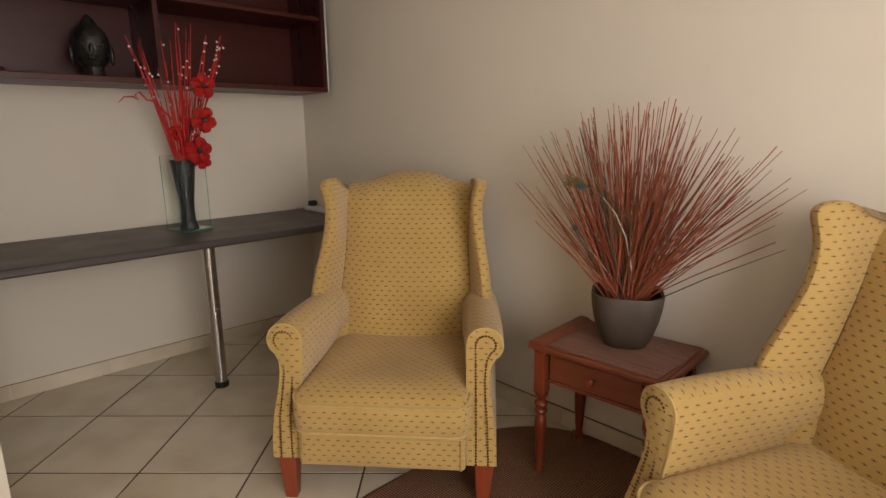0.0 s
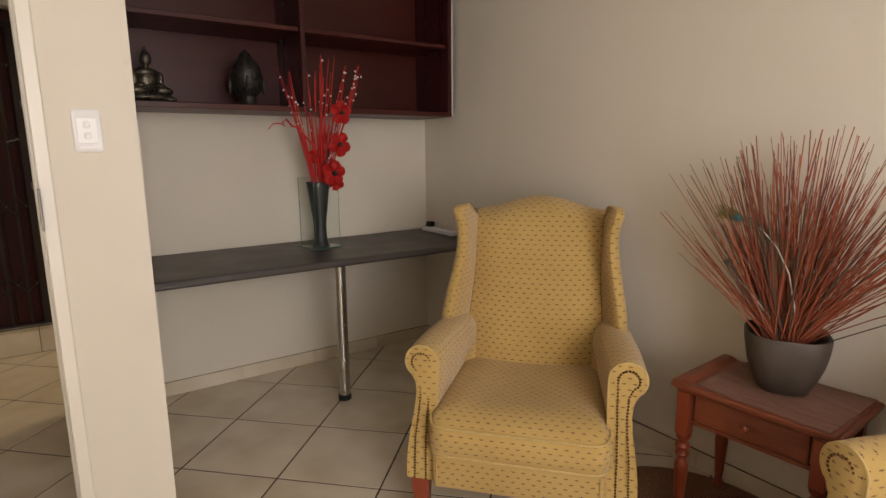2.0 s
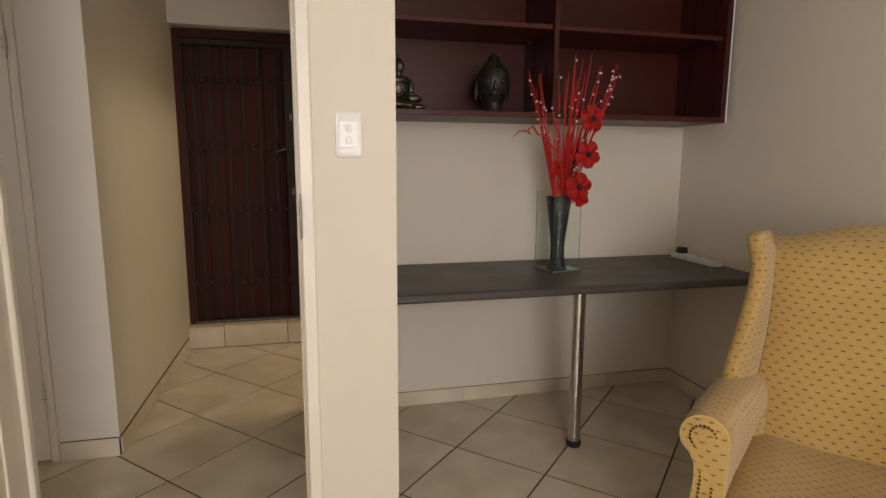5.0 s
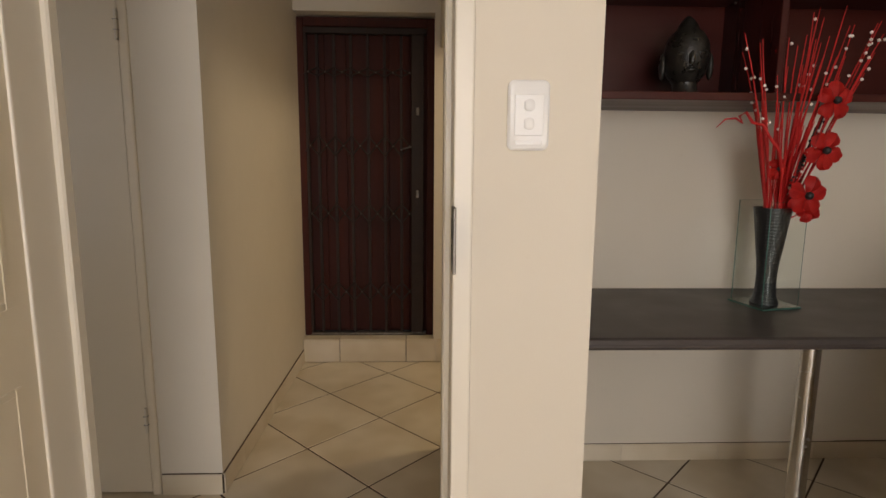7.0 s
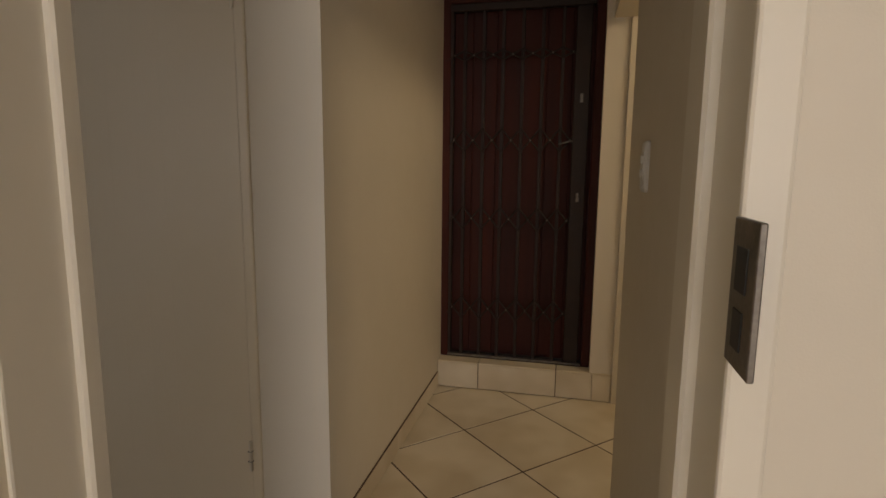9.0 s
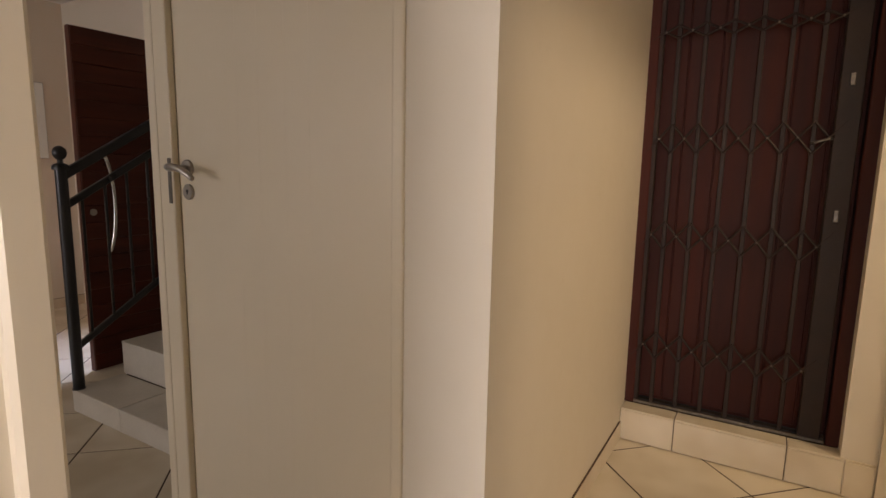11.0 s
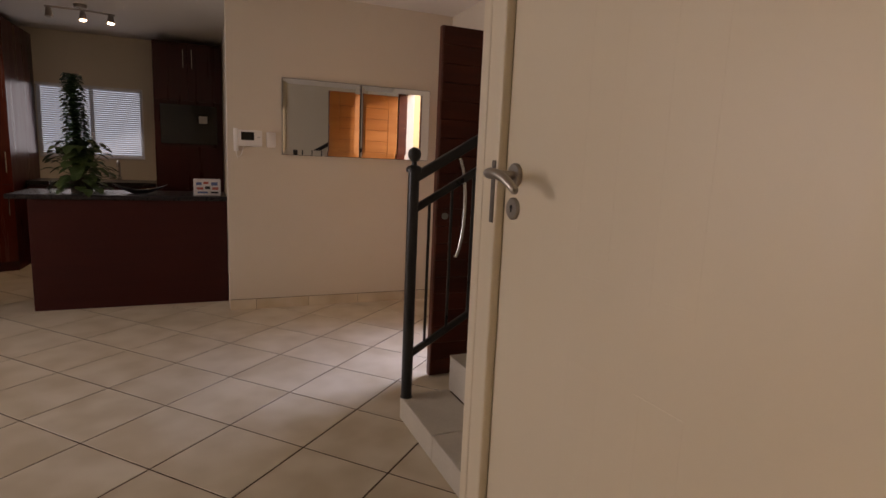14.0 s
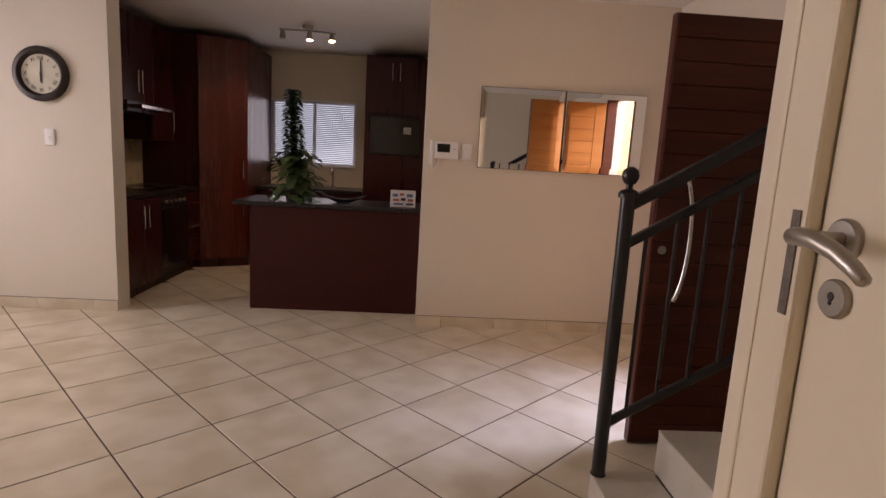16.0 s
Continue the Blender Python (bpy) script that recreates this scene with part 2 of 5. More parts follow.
M["paving"] = plain("outside_paving", (0.30, 0.25, 0.2, 1), (0.38, 0.33, 0.27, 1), 0.85, scale=5)
# mirror, glass, lit bulb
k = Nodes("mirror_silver")
M["mirror"] = k.done((0.88, 0.90, 0.90, 1), 0.02, 1.0)
k = Nodes("clear_glass")
M["glass"] = k.done((0.93, 0.99, 0.97, 1), 0.01, 0.0, Transmission_Weight=1.0, IOR=1.45)
k = Nodes("green_glass_edge")
M["glass_edge"] = k.done((0.10, 0.26, 0.21, 1), 0.15, 0.0, Transmission_Weight=0.4)
k = Nodes("lit_bulb")
M["bulb"] = k.done((1, 0.9, 0.7, 1), 0.4, 0.0, Emission_Color=(1, 0.83, 0.55, 1), Emission_Strength=40.0)
# glowing sheet that stands for daylight outside the windows
k = Nodes("daylight_glow")
_e = k.n("Emission")
_e.inputs["Color"].default_value, _e.inputs["Strength"].default_value = (0.80, 0.88, 1.0, 1), 1.6
k.t.links.new(_e.outputs[0], k.t.nodes["Material Output"].inputs["Surface"])
M["backdrop"] = k.m
# weaker, bluer glow for the sheet outside the kitchen window
k = Nodes("dim_daylight_glow")
_e = k.n("Emission")
_e.inputs["Color"].default_value, _e.inputs["Strength"].default_value = (0.66, 0.78, 1.0, 1), 0.62
k.t.links.new(_e.outputs[0], k.t.nodes["Material Output"].inputs["Surface"])
M["backdrop_dim"] = k.m
# woven coir rug
k = Nodes("coir_rug")
_v = k.obj()
_w1, _w2 = k.n("TexWave", bands_direction="X"), k.n("TexWave", bands_direction="Y")
for w in (_w1, _w2):
    k.put(w.inputs["Vector"], _v)
    w.inputs["Scale"].default_value, w.inputs["Distortion"].default_value, w.inputs["Detail"].default_value = 32, 1.2, 1
_h = k.math("MULTIPLY", _w1.outputs["Fac"], _w2.outputs["Fac"])
_n = k.noise(4)
_col = k.mix(k.ramp(_h, 0.1, 0.8), (0.11, 0.045, 0.022, 1), (0.46, 0.25, 0.135, 1))
_col = k.mix(k.ramp(_n, 0.35, 0.7, 0, 0.3), _col, (0.22, 0.085, 0.05, 1))
k.bump(_h, 0.8, 0.004)
M["rug"] = k.done(_col, 0.9)
# reed place mat
k = Nodes("reed_mat")
_w1 = k.n("TexWave", bands_direction="X")
k.put(_w1.inputs["Vector"], k.obj())
_w1.inputs["Scale"].default_value, _w1.inputs["Distortion"].default_value = 60, 0.6
_n = k.noise(160, 2, k.stretch(k.obj(), (1, 0.05, 1)))
_col = k.mix(k.ramp(k.math("ADD", k.math("MULTIPLY", _n, 0.6), k.math("MULTIPLY", _w1.outputs["Fac"], 0.4)), 0.25, 0.75), (0.12, 0.045, 0.03, 1), (0.36, 0.19, 0.13, 1))
k.bump(_w1.outputs["Fac"], 0.6, 0.002)
M["mat"] = k.done(_col, 0.7)


def fabric():
    """Mustard upholstery woven with rows of small brown motifs, in metres of UV."""
    k = Nodes("mustard_upholstery")
    sep = k.n("SeparateXYZ")
    k.put(sep.inputs[0], k.uv())
    u, v = sep.outputs[0], sep.outputs[1]
    row = k.math("DIVIDE", v, 0.0190)
    odd = k.math("MULTIPLY", k.math("MODULO", k.math("FLOOR", row), 2.0), 0.5)
    fu = k.math("ABSOLUTE", k.math("SUBTRACT", k.math("FRACT", k.math("ADD", k.math("DIVIDE", u, 0.0340), odd)), 0.5))
    fv = k.math("ABSOLUTE", k.math("SUBTRACT", k.math("FRACT", row), 0.5))
    du, dv = k.math("MULTIPLY", fu, 34.0), k.math("MULTIPLY", fv, 19.0)
    # a diamond with two side buds
    core = k.math("ADD", k.math("DIVIDE", du, 3.4), k.math("DIVIDE", dv, 3.4))
    bud = k.math("ADD", k.math("POWER", k.math("DIVIDE", k.math("SUBTRACT", du, 5.2), 1.7), 2.0), k.math("POWER", k.math("DIVIDE", dv, 1.7), 2.0))
    mask = k.math("MAXIMUM", k.ramp(core, 1.15, 0.85), k.ramp(bud, 1.2, 0.8))
    big, fine = k.noise(3.5, 3), k.noise(700, 1)
    base = k.mix(k.ramp(big, 0.3, 0.7), (0.44, 0.268, 0.070, 1), (0.525, 0.338, 0.104, 1))
    base = k.mix(k.ramp(fine, 0.35, 0.7, 0, 0.25), base, (0.56, 0.41, 0.17, 1))
    base = k.mix(k.ramp(k.noise(7, 2), 0.62, 0.75, 0, 0.3), base, (0.36, 0.22, 0.07, 1))
    col = k.mix(k.math("MULTIPLY", mask, 0.95), base, (0.105, 0.045, 0.015, 1))
    wv = k.n("TexWave", bands_direction="X")
    k.put(wv.inputs["Vector"], k.uv())
    wv.inputs["Scale"].default_value = 300
    k.bump(k.math("ADD", k.math("ADD", fine, wv.outputs["Fac"]), k.math("MULTIPLY", mask, 0.8)), 0.35, 0.0012)
    return k.done(col, 0.85, Sheen_Weight=0.25, Sheen_Roughness=0.5)


M["fabric"] = fabric()
M["piping"] = plain("seam_cord", (0.11, 0.055, 0.02, 1), (0.2, 0.11, 0.04, 1), 0.8, scale=30)
M["piping_light"] = plain("mustard_cord", (0.45, 0.31, 0.11, 1), (0.55, 0.39, 0.16, 1), 0.85, scale=30)
M["nail"] = plain("antique_brass_nail", (0.10, 0.048, 0.018, 1), (0.21, 0.11, 0.045, 1), 0.35, 0.9)


# ---- building tools ----
# the living room wing is set out on its own grid, slightly closer in than the lounge
LIVING = Matrix.Translation((-0.044, 0.109, 0)) @ Matrix.Scale(0.977, 4)
HOME = Matrix()
WING = HOME


def part(name, bm, material, parent=None, label="", smooth=False, kind=""):
    """Links a bmesh as one mesh object under a thing or a part."""
    me = bpy.data.meshes.new(name)
    bmesh.ops.recalc_face_normals(bm, faces=bm.faces)
    if smooth:
        for f in bm.faces:
            f.smooth = True
    bm.to_mesh(me)
    bm.free()
    me.materials.append(M[material])
    ob = new(name, me)
    if smooth:
        me.set_sharp_from_angle(angle=radians(40))
    if parent:
        ob.parent = parent
    else:
        ob.matrix_world = WING
    if label:
        ob["label"] = label
    if kind:
        ob["kind"] = kind
    return ob


def thing(name, m, label, category, group=""):
    ob = new(name)
    ob.empty_display_size = 0.1
    ob.matrix_world = WING @ m
    return tagged(ob, label, category, group)


def box(bm, lo, hi, bevel=0.0, seg=1):
    c = [(a + b) / 2 for a, b in zip(lo, hi)]
    s = [abs(b - a) for a, b in zip(lo, hi)]
    vs = bmesh.ops.create_cube(bm, size=1, matrix=Matrix.Translation(c) @ Matrix.Diagonal((*s, 1)))["verts"]
    if bevel:
        es = list({e for v in vs for e in v.link_edges})
        bmesh.ops.bevel(bm, geom=es, offset=min(bevel, min(s) * 0.45), segments=seg, profile=0.5, affect="EDGES")
    return bm


def boxes(*items, bevel=0.0):
    bm = bmesh.new()
    for lo, hi in items:
        box(bm, lo, hi, bevel)
    return bm


def B(lo, hi, bevel=0.0, seg=1):
    return box(bmesh.new(), lo, hi, bevel, seg)


def tube(bm, pts, r, n=8, cap=True):
    """A round bar along points; r: one radius, or one for each point."""
    pts = [Vector(p) for p in pts]
    rs = r if isinstance(r, (list, tuple)) else [r] * len(pts)
    rings = []
    up = None
    for i, p in enumerate(pts):
        d = (pts[min(i + 1, len(pts) - 1)] - pts[max(i - 1, 0)]).normalized()
        if up is None:
            up = Vector((0, 0, 1)) if abs(d.z) < 0.9 else Vector((1, 0, 0))
        a = d.cross(up)
        a = a.normalized() if a.length > 1e-4 else d.orthogonal().normalized()
        b = a.cross(d).normalized()
        up = b
        rings.append([bm.verts.new(p + rs[i] * (math.cos(t) * a + math.sin(t) * b)) for t in (2 * math.pi * j / n for j in range(n))])
    for q, w in zip(rings, rings[1:]):
        for j in range(n):
            bm.faces.new((q[j], q[(j + 1) % n], w[(j + 1) % n], w[j]))
    if cap:
        bm.faces.new(rings[0]), bm.faces.new(rings[-1])
    return bm


def T(pts, r, n=8):
    return tube(bmesh.new(), pts, r, n)


def lathe(profile, n=24, cx=0.0, cy=0.0, bm=None, squash=(1, 1)):
    """Turns (radius, height) pairs about an upright axis."""
    bm = bm or bmesh.new()
    rings = []
    for r, z in profile:
        rings.append([bm.verts.new((cx + squash[0] * r * math.cos(2 * math.pi * j / n), cy + squash[1] * r * math.sin(2 * math.pi * j / n), z)) for j in range(n)])
    for q, w in zip(rings, rings[1:]):
        for j in range(n):
            bm.faces.new((q[j], q[(j + 1) % n], w[(j + 1) % n], w[j]))
    bm.faces.new(rings[0]), bm.faces.new(rings[-1])
    return bm


def loft(sections, cap=True, bm=None):
    """Skins closed outlines of equal count, one after another."""
    bm = bm or bmesh.new()
    rings = [[bm.verts.new(p) for p in s] for s in sections]
    n = len(rings[0])
    for q, w in zip(rings, rings[1:]):
        for j in range(n):
            bm.faces.new((q[j], q[(j + 1) % n], w[(j + 1) % n], w[j]))
    if cap:
        bm.faces.new(rings[0]), bm.faces.new(rings[-1])
    return bm


def ball(bm, c, r, sub=1):
    r = r if isinstance(r, (tuple, list)) else (r, r, r)
    bmesh.ops.create_icosphere(bm, subdivisions=sub, radius=1, matrix=Matrix.Translation(c) @ Matrix.Diagonal((*r, 1)))
    return bm


def round_rect(w, d, r, n=5):
    """Outline of a rounded rectangle, counter-clockwise, as (x, y)."""
    out = []
    for cx, cy, a in ((w / 2 - r, d / 2 - r, 0), (-w / 2 + r, d / 2 - r, 90), (-w / 2 + r, -d / 2 + r, 180), (w / 2 - r, -d / 2 + r, 270)):
        for i in range(n + 1):
            t = radians(a + 90 * i / n)
            out.append((cx + r * math.cos(t), cy + r * math.sin(t)))
    return out


def cloth_uv(ob):
    """Lays the cloth pattern on each side of a part, in metres."""
    me = ob.data
    uv = me.uv_layers.new(name="UVMap").data
    co = [v.co for v in me.vertices]
    for p in me.polygons:
        a = [abs(c) for c in p.normal]
        ax = (1, 2) if a[0] >= max(a[1], a[2]) else ((0, 2) if a[1] >= a[2] else (0, 1))
        for li in p.loop_indices:
            c = co[me.loops[li].vertex_index]
            uv[li].uv = (c[ax[0]] + 3, c[ax[1]] + 3)
    return ob


ROOM_H = 2.5


def structure(name, bm, material, label, category):
    return tagged(part(name, bm, material), label, category, kind="structure")


# ---- the shell ----
XR, YS = 1.945, 3.815          # lounge right wall, shelf wall
YL, YH, YHL = 2.585, 2.75, 2.70          # lounge door wall: lounge side, hall side
XJL, XJR = -0.889, -0.149     # doorway between its jambs
YC = 3.60                     # closet front
XM, XK = -5.67, -5.74         # mirror wall, clock wall
YF = 4.97                     # front wall
floor = structure("floor", B((-9, -3.6, -0.12), (3.2, 7.2, -0.003)), "grout", "cream ceramic floor tiles laid diagonally with dark grout", "floor")
structure("ceiling", B((-9, -3.6, ROOM_H), (3.2, 5.4, ROOM_H + 0.12)), "ceiling", "plain white painted plaster ceiling", "ceiling")
W = "smooth cream painted plaster wall"
H = ROOM_H
structure("wall_lounge_back", B((0.114, YS, 0), (XR + 0.12, YS + 0.12, H)), "wall", W + " behind the desk and shelves", "wall")
structure("wall_lounge_side", B((XR, -1.3, 0), (XR + 0.12, YS, H)), "wall", W + " behind the armchairs", "wall")
structure("wall_alcove_return", boxes(((-0.10, YH, 0), (0.114, YS + 0.12, H))), "wall", W + " between the desk alcove and the hall", "wall")
structure("wall_doorway_right", boxes(((XJR + 0.015, YL, 0), (0.114, YH, H)), ((XJL - 0.015, YL, 2.075), (XJR + 0.015, YHL, H))), "wall", W + " with a light switch beside the doorway", "wall")
structure("wall_doorway_left", B((-1.37, YL, 0), (XJL - 0.015, YHL, H)), "wall", W + " beside the doorway hinges", "wall")
structure("wall_lounge_left", B((-1.37, -1.3, 0), (-1.25, YL, H)), "wall", W + " between lounge and living room", "wall")
structure("wall_lounge_window", boxes(((-1.37, -1.42, 0), (-0.65, -1.3, H)), ((0.85, -1.42, 0), (XR + 0.12, -1.3, H)), ((-0.65, -1.42, 0), (0.85, -1.3, 0.3)), ((-0.65, -1.42, 2.35), (0.85, -1.3, H))), "wall", W + " around the lounge window", "wall")
# hall
structure("wall_hall_right", boxes(((-0.10, YS + 0.12, 0), (0.02, 3.93, H)), ((-0.10, 3.93, 1.98), (0.02, 5.05, H))), "wall", W + " with an opening to a side room", "wall")
structure("wall_hall_left", B((-1.10, YC + 0.12, 0), (-0.98, 5.05, H)), "wall", W + " along the narrow hall", "wall")
structure("wall_gate", boxes(((-1.10, 5.05, 0), (-0.98, 5.3, H)), ((-0.135, 5.05, 0), (1.6, 5.3, H)), ((-0.98, 5.05, 2.18), (-0.135, 5.3, H))), "wall", W + " around the security gate", "wall")
structure("wall_side_room", boxes(((1.5, 3.92, 0), (1.62, 5.05, H)), ((0.02, 3.81, 0), (1.62, 3.925, H))), "wall", W + " of the side room", "wall")
# closet and stair side
structure("wall_closet", boxes(((-1.215, YC, 0), (-0.98, YC + 0.12, H)), ((-2.17, YC, 2.10), (-1.215, YC + 0.12, H)), ((-2.168, YC + 0.005, 0), (-2.10, YC + 0.12, 2.10))), "wall", W + " around the closet door", "wall")
structure("wall_stair_side", B((-2.17, YC + 0.12, 0), (-2.05, 5.3, H)), "wall", W + " beside the stairs", "wall")
structure("wall_side_jamb", B((-0.018, 5.034, 0), (1.5, 5.05, 1.98)), "wall", W + " beyond the side opening", "wall")
WING = LIVING
H = 2.6
structure("wall_front", boxes(((-5.8, YF, 0), (-4.78, YF + 0.2, H)), ((-3.86, YF, 0), (-1.9, YF + 0.2, H)), ((-4.78, YF, 2.09), (-3.86, YF + 0.2, H))), "wall", W + " around the front door", "wall")
structure("wall_mirror", B((-5.98, 3.085, 0), (XM, 5.17, H)), "wall", W + " with two mirrors", "wall")
structure("wall_clock", B((-5.92, -3.6, 0), (XK, 0.72, H)), "wall", W + " with a wall clock", "wall")
structure("wall_living_back", boxes(((-5.74, -1.67, 0), (-5.65, -1.55, H)), ((-2.95, -1.67, 0), (-1.37, -1.55, H)), ((-5.65, -1.67, 0), (-2.95, -1.55, 0.3)), ((-5.65, -1.67, 2.4), (-2.95, -1.55, H))), "wall", W + " around the living room window", "wall")
structure("wall_living_right", B((-1.37, -1.67, 0), (-1.25, -1.42, H)), "wall", W + " of the living room", "wall")
# kitchen shell
structure("wall_kitchen_left", B((-8.8, -0.03, 0), (-5.92, 0.09, H)), "splash", "beige tiled kitchen wall behind the counter", "wall")
structure("wall_kitchen_right", B((-8.8, 3.12, 0), (-5.98, 3.24, H)), "wall", W + " of the kitchen", "wall")
structure("wall_kitchen_window", boxes(((-8.78, 0.09, 0), (-8.65, 1.17, H)), ((-8.78, 2.24, 0), (-8.65, 3.12, H)), ((-8.78, 1.17, 0), (-8.65, 2.24, 1.15)), ((-8.78, 1.17, 1.98), (-8.65, 2.24, H))), "wall", W + " around the kitchen window", "wall")
# outside
structure("ground", B((-40, 5.17, -0.4), (40, 60, -0.13)), "paving", "paved yard outside the front door", "ground")
structure("doorstep", B((-5.2, 5.17, -0.13), (-3.3, 6.4, -0.01)), "paving", "paved step outside the front door", "doorstep")
structure("yard_wall", B((-3.6, 5.17, -0.13), (-3.35, 7.5, 3.0)), "plaster_yellow", "sunlit yellow plastered outside wall", "wall")
structure("backdrop", B((-6.4, -3.0, 0.0), (-2.2, -2.95, 3.2)), "backdrop", "bright hazy daylight outside the living room window", "backdrop")
structure("backdrop", B((-9.6, 0.4, 0.3), (-9.55, 3.2, 3.0)), "backdrop_dim", "bluish daylight outside the kitchen window", "backdrop")
# wall added across the yard to cut down bright sky in the mirrors
structure("yard_wall", B((-9.0, 7.5, -0.13), (-1.0, 7.7, 1.3)), "plaster_yellow", "added yellow plastered wall that screens off sky across the yard", "wall")
WING = HOME
H = ROOM_H
structure("backdrop", B((-1.9, -2.6, 0.0), (1.2, -2.55, 3.2)), "backdrop", "bright hazy daylight outside the lounge window", "backdrop")


# ---- doorway, doors and switches ----
def light_switch(m, label, rockers=2):
    """A raised plate in its own x-z plane, facing -y."""
    t = thing("light_switch", m, label, "light switch")
    part("plate", loft([[(x, -d, z) for x, z in round_rect(w, h, 0.012)] for w, h, d in ((0.074, 0.122, 0.0), (0.074, 0.122, 0.006), (0.066, 0.114, 0.0105))]), "plastic", t, smooth=True)
    part("inset", B((-0.026, -0.0125, -0.036), (0.026, -0.0095, 0.036), 0.002), "plastic", t)
    for i in range(rockers):
        z = (0.017, -0.015)[i] if rockers == 2 else 0.0
        part("rocker", loft([[(x, -d, z + q) for x, q in round_rect(0.018 - e, 0.020 - e, 0.007)] for e, d in ((0, 0.012), (0, 0.0155), (0.004, 0.017))]), "plastic", t, smooth=True)
    part("label_strip", B((-0.024, -0.0122, -0.052), (0.024, -0.0098, -0.044), 0.001), "plastic", t)
    return t


def panel_door(t, width, height, thick, material="door_cream", panels=((0.10, 0.20, 0.89), (0.10, 1.03, 1.88)), depth=0.003):
    """A moulded leaf in its own x-z plane, x from 0 to width, front at y = 0."""
    part("leaf", B((0, 0, 0.008), (width, thick, height), 0.003), material, t)
    for inset, z0, z1 in panels:
        for x0, x1 in ((inset, width / 2 - 0.045), (width / 2 + 0.045, width - inset)):
            for s, y in ((-1, 0.0), (1, thick)):
                bm = bmesh.new()
                for lo, hi in (((x0, z0), (x0 + 0.014, z1)), ((x1 - 0.014, z0), (x1, z1)), ((x0 + 0.014, z0), (x1 - 0.014, z0 + 0.014)), ((x0 + 0.014, z1 - 0.014), (x1 - 0.014, z1))):
                    box(bm, (lo[0], y - depth, lo[1]), (hi[0], y + depth, hi[1]), depth * 0.9)
                part("moulding", bm, material, t)
    return t


# pressed steel frame of the lounge doorway
dw = tagged(thing("door_1", Matrix(), "open lounge doorway in a cream pressed steel frame", "doorway"), kind="structure")
for x0, x1, yh in ((XJR, XJR + 0.036, YH), (XJL - 0.049, XJL - 0.013, YHL)):
    part("jamb", B((x0, YL - 0.012, 0), (x1, yh + 0.002, 2.08), 0.004, 2), "enamel", dw)
part("stop", B((XJR - 0.013, YL + 0.085, 0), (XJR + 0.004, YH + 0.001, 2.06), 0.004), "enamel", dw)
part("stop", B((XJL - 0.017, YL + 0.085, 0), (XJL, YHL + 0.001, 2.06), 0.004), "enamel", dw)
part("head", B((XJL - 0.049, YL - 0.011, 2.045), (XJR + 0.036, YHL + 0.001, 2.085), 0.004), "enamel", dw)
_sp = part("strike_plate", boxes(((XJR - 0.0025, YL - 0.068, 1.092), (XJR + 0.003, YL - 0.010, 1.207)), bevel=0.001), "old_steel", dw, "worn steel strike plate")
part("strike_hole", boxes(((XJR - 0.0035, YL - 0.050, 1.152), (XJR - 0.0015, YL - 0.024, 1.186)), ((XJR - 0.0035, YL - 0.048, 1.108), (XJR - 0.0015, YL - 0.026, 1.138))), "black_plastic", _sp)
leaf = panel_door(tagged(thing("door_2", pose(-0.947, YL + 0.045, 0, 0, 0, -90), "cream painted panelled door standing open into the lounge", "door"), kind="structure"), 0.80, 2.035, 0.04, depth=0.0014)
for z in (0.32, 1.74):
    part("hinge", T([(0.0, 0.046, z - 0.05), (0.0, 0.046, z + 0.05)], 0.006), "enamel", leaf)

light_switch(pose(-0.0165, YL, 1.367), "white plastic double light switch on the plaster wall")
light_switch(pose(-0.10, 3.52, 1.25, 0, 0, -90), "white plastic light switch on the dim hall wall")

# closet door in its frame
cl = tagged(thing("door_3", pose(-2.088, YC + 0.002, 0), "closed cream painted closet door with a steel lever handle", "door"), kind="structure")
panel_door(cl, 0.836, 2.035, 0.04, panels=((0.27, 0.25, 0.90), (0.27, 1.05, 1.86)), depth=0.0003)
part("jamb", B((-0.072, -0.022, 0), (-0.001, 0.005, 2.08), 0.006, 2), "door_cream", cl)
part("jamb", B((-0.113, -0.022, 0), (-0.0725, 0.12, 2.08), 0.005, 2), "door_cream", cl)
part("jamb", B((0.8375, -0.009, 0), (0.873, 0.05, 2.08), 0.006, 2), "door_cream", cl)
part("head", B((-0.09, -0.020, 2.042), (0.873, 0.05, 2.10), 0.006), "enamel", cl)
part("lock_forend", B((-0.025, -0.0245, 1.125), (-0.008, -0.0215, 1.268), 0.001), "old_steel", cl, "steel strike plate at the closet lock")
for z in (0.312, 1.743):
    h = part("hinge", T([(0.838, -0.014, z - 0.05), (0.838, -0.014, z + 0.05)], 0.006), "enamel", cl)
    part("hinge_joint", boxes(((0.830, -0.0215, z - 0.018), (0.846, -0.007, z - 0.016)), ((0.830, -0.0215, z + 0.016), (0.846, -0.007, z + 0.018))), "steel", h)


def disc(bm, c, r, depth, n=28, edge=0.003):
    """A round plate that stands out of an x-z plane towards -y."""
    return loft([[(c[0] + q * math.cos(2 * math.pi * i / n), c[1] - d, c[2] + q * math.sin(2 * math.pi * i / n)) for i in range(n)] for q, d in ((r, 0), (r, depth - edge), (r - edge, depth))], True, bm)


lv = part("lever_handle", disc(bmesh.new(), (0.046, 0, 1.237), 0.027, 0.009), "steel", cl, "satin steel lever handle", True)
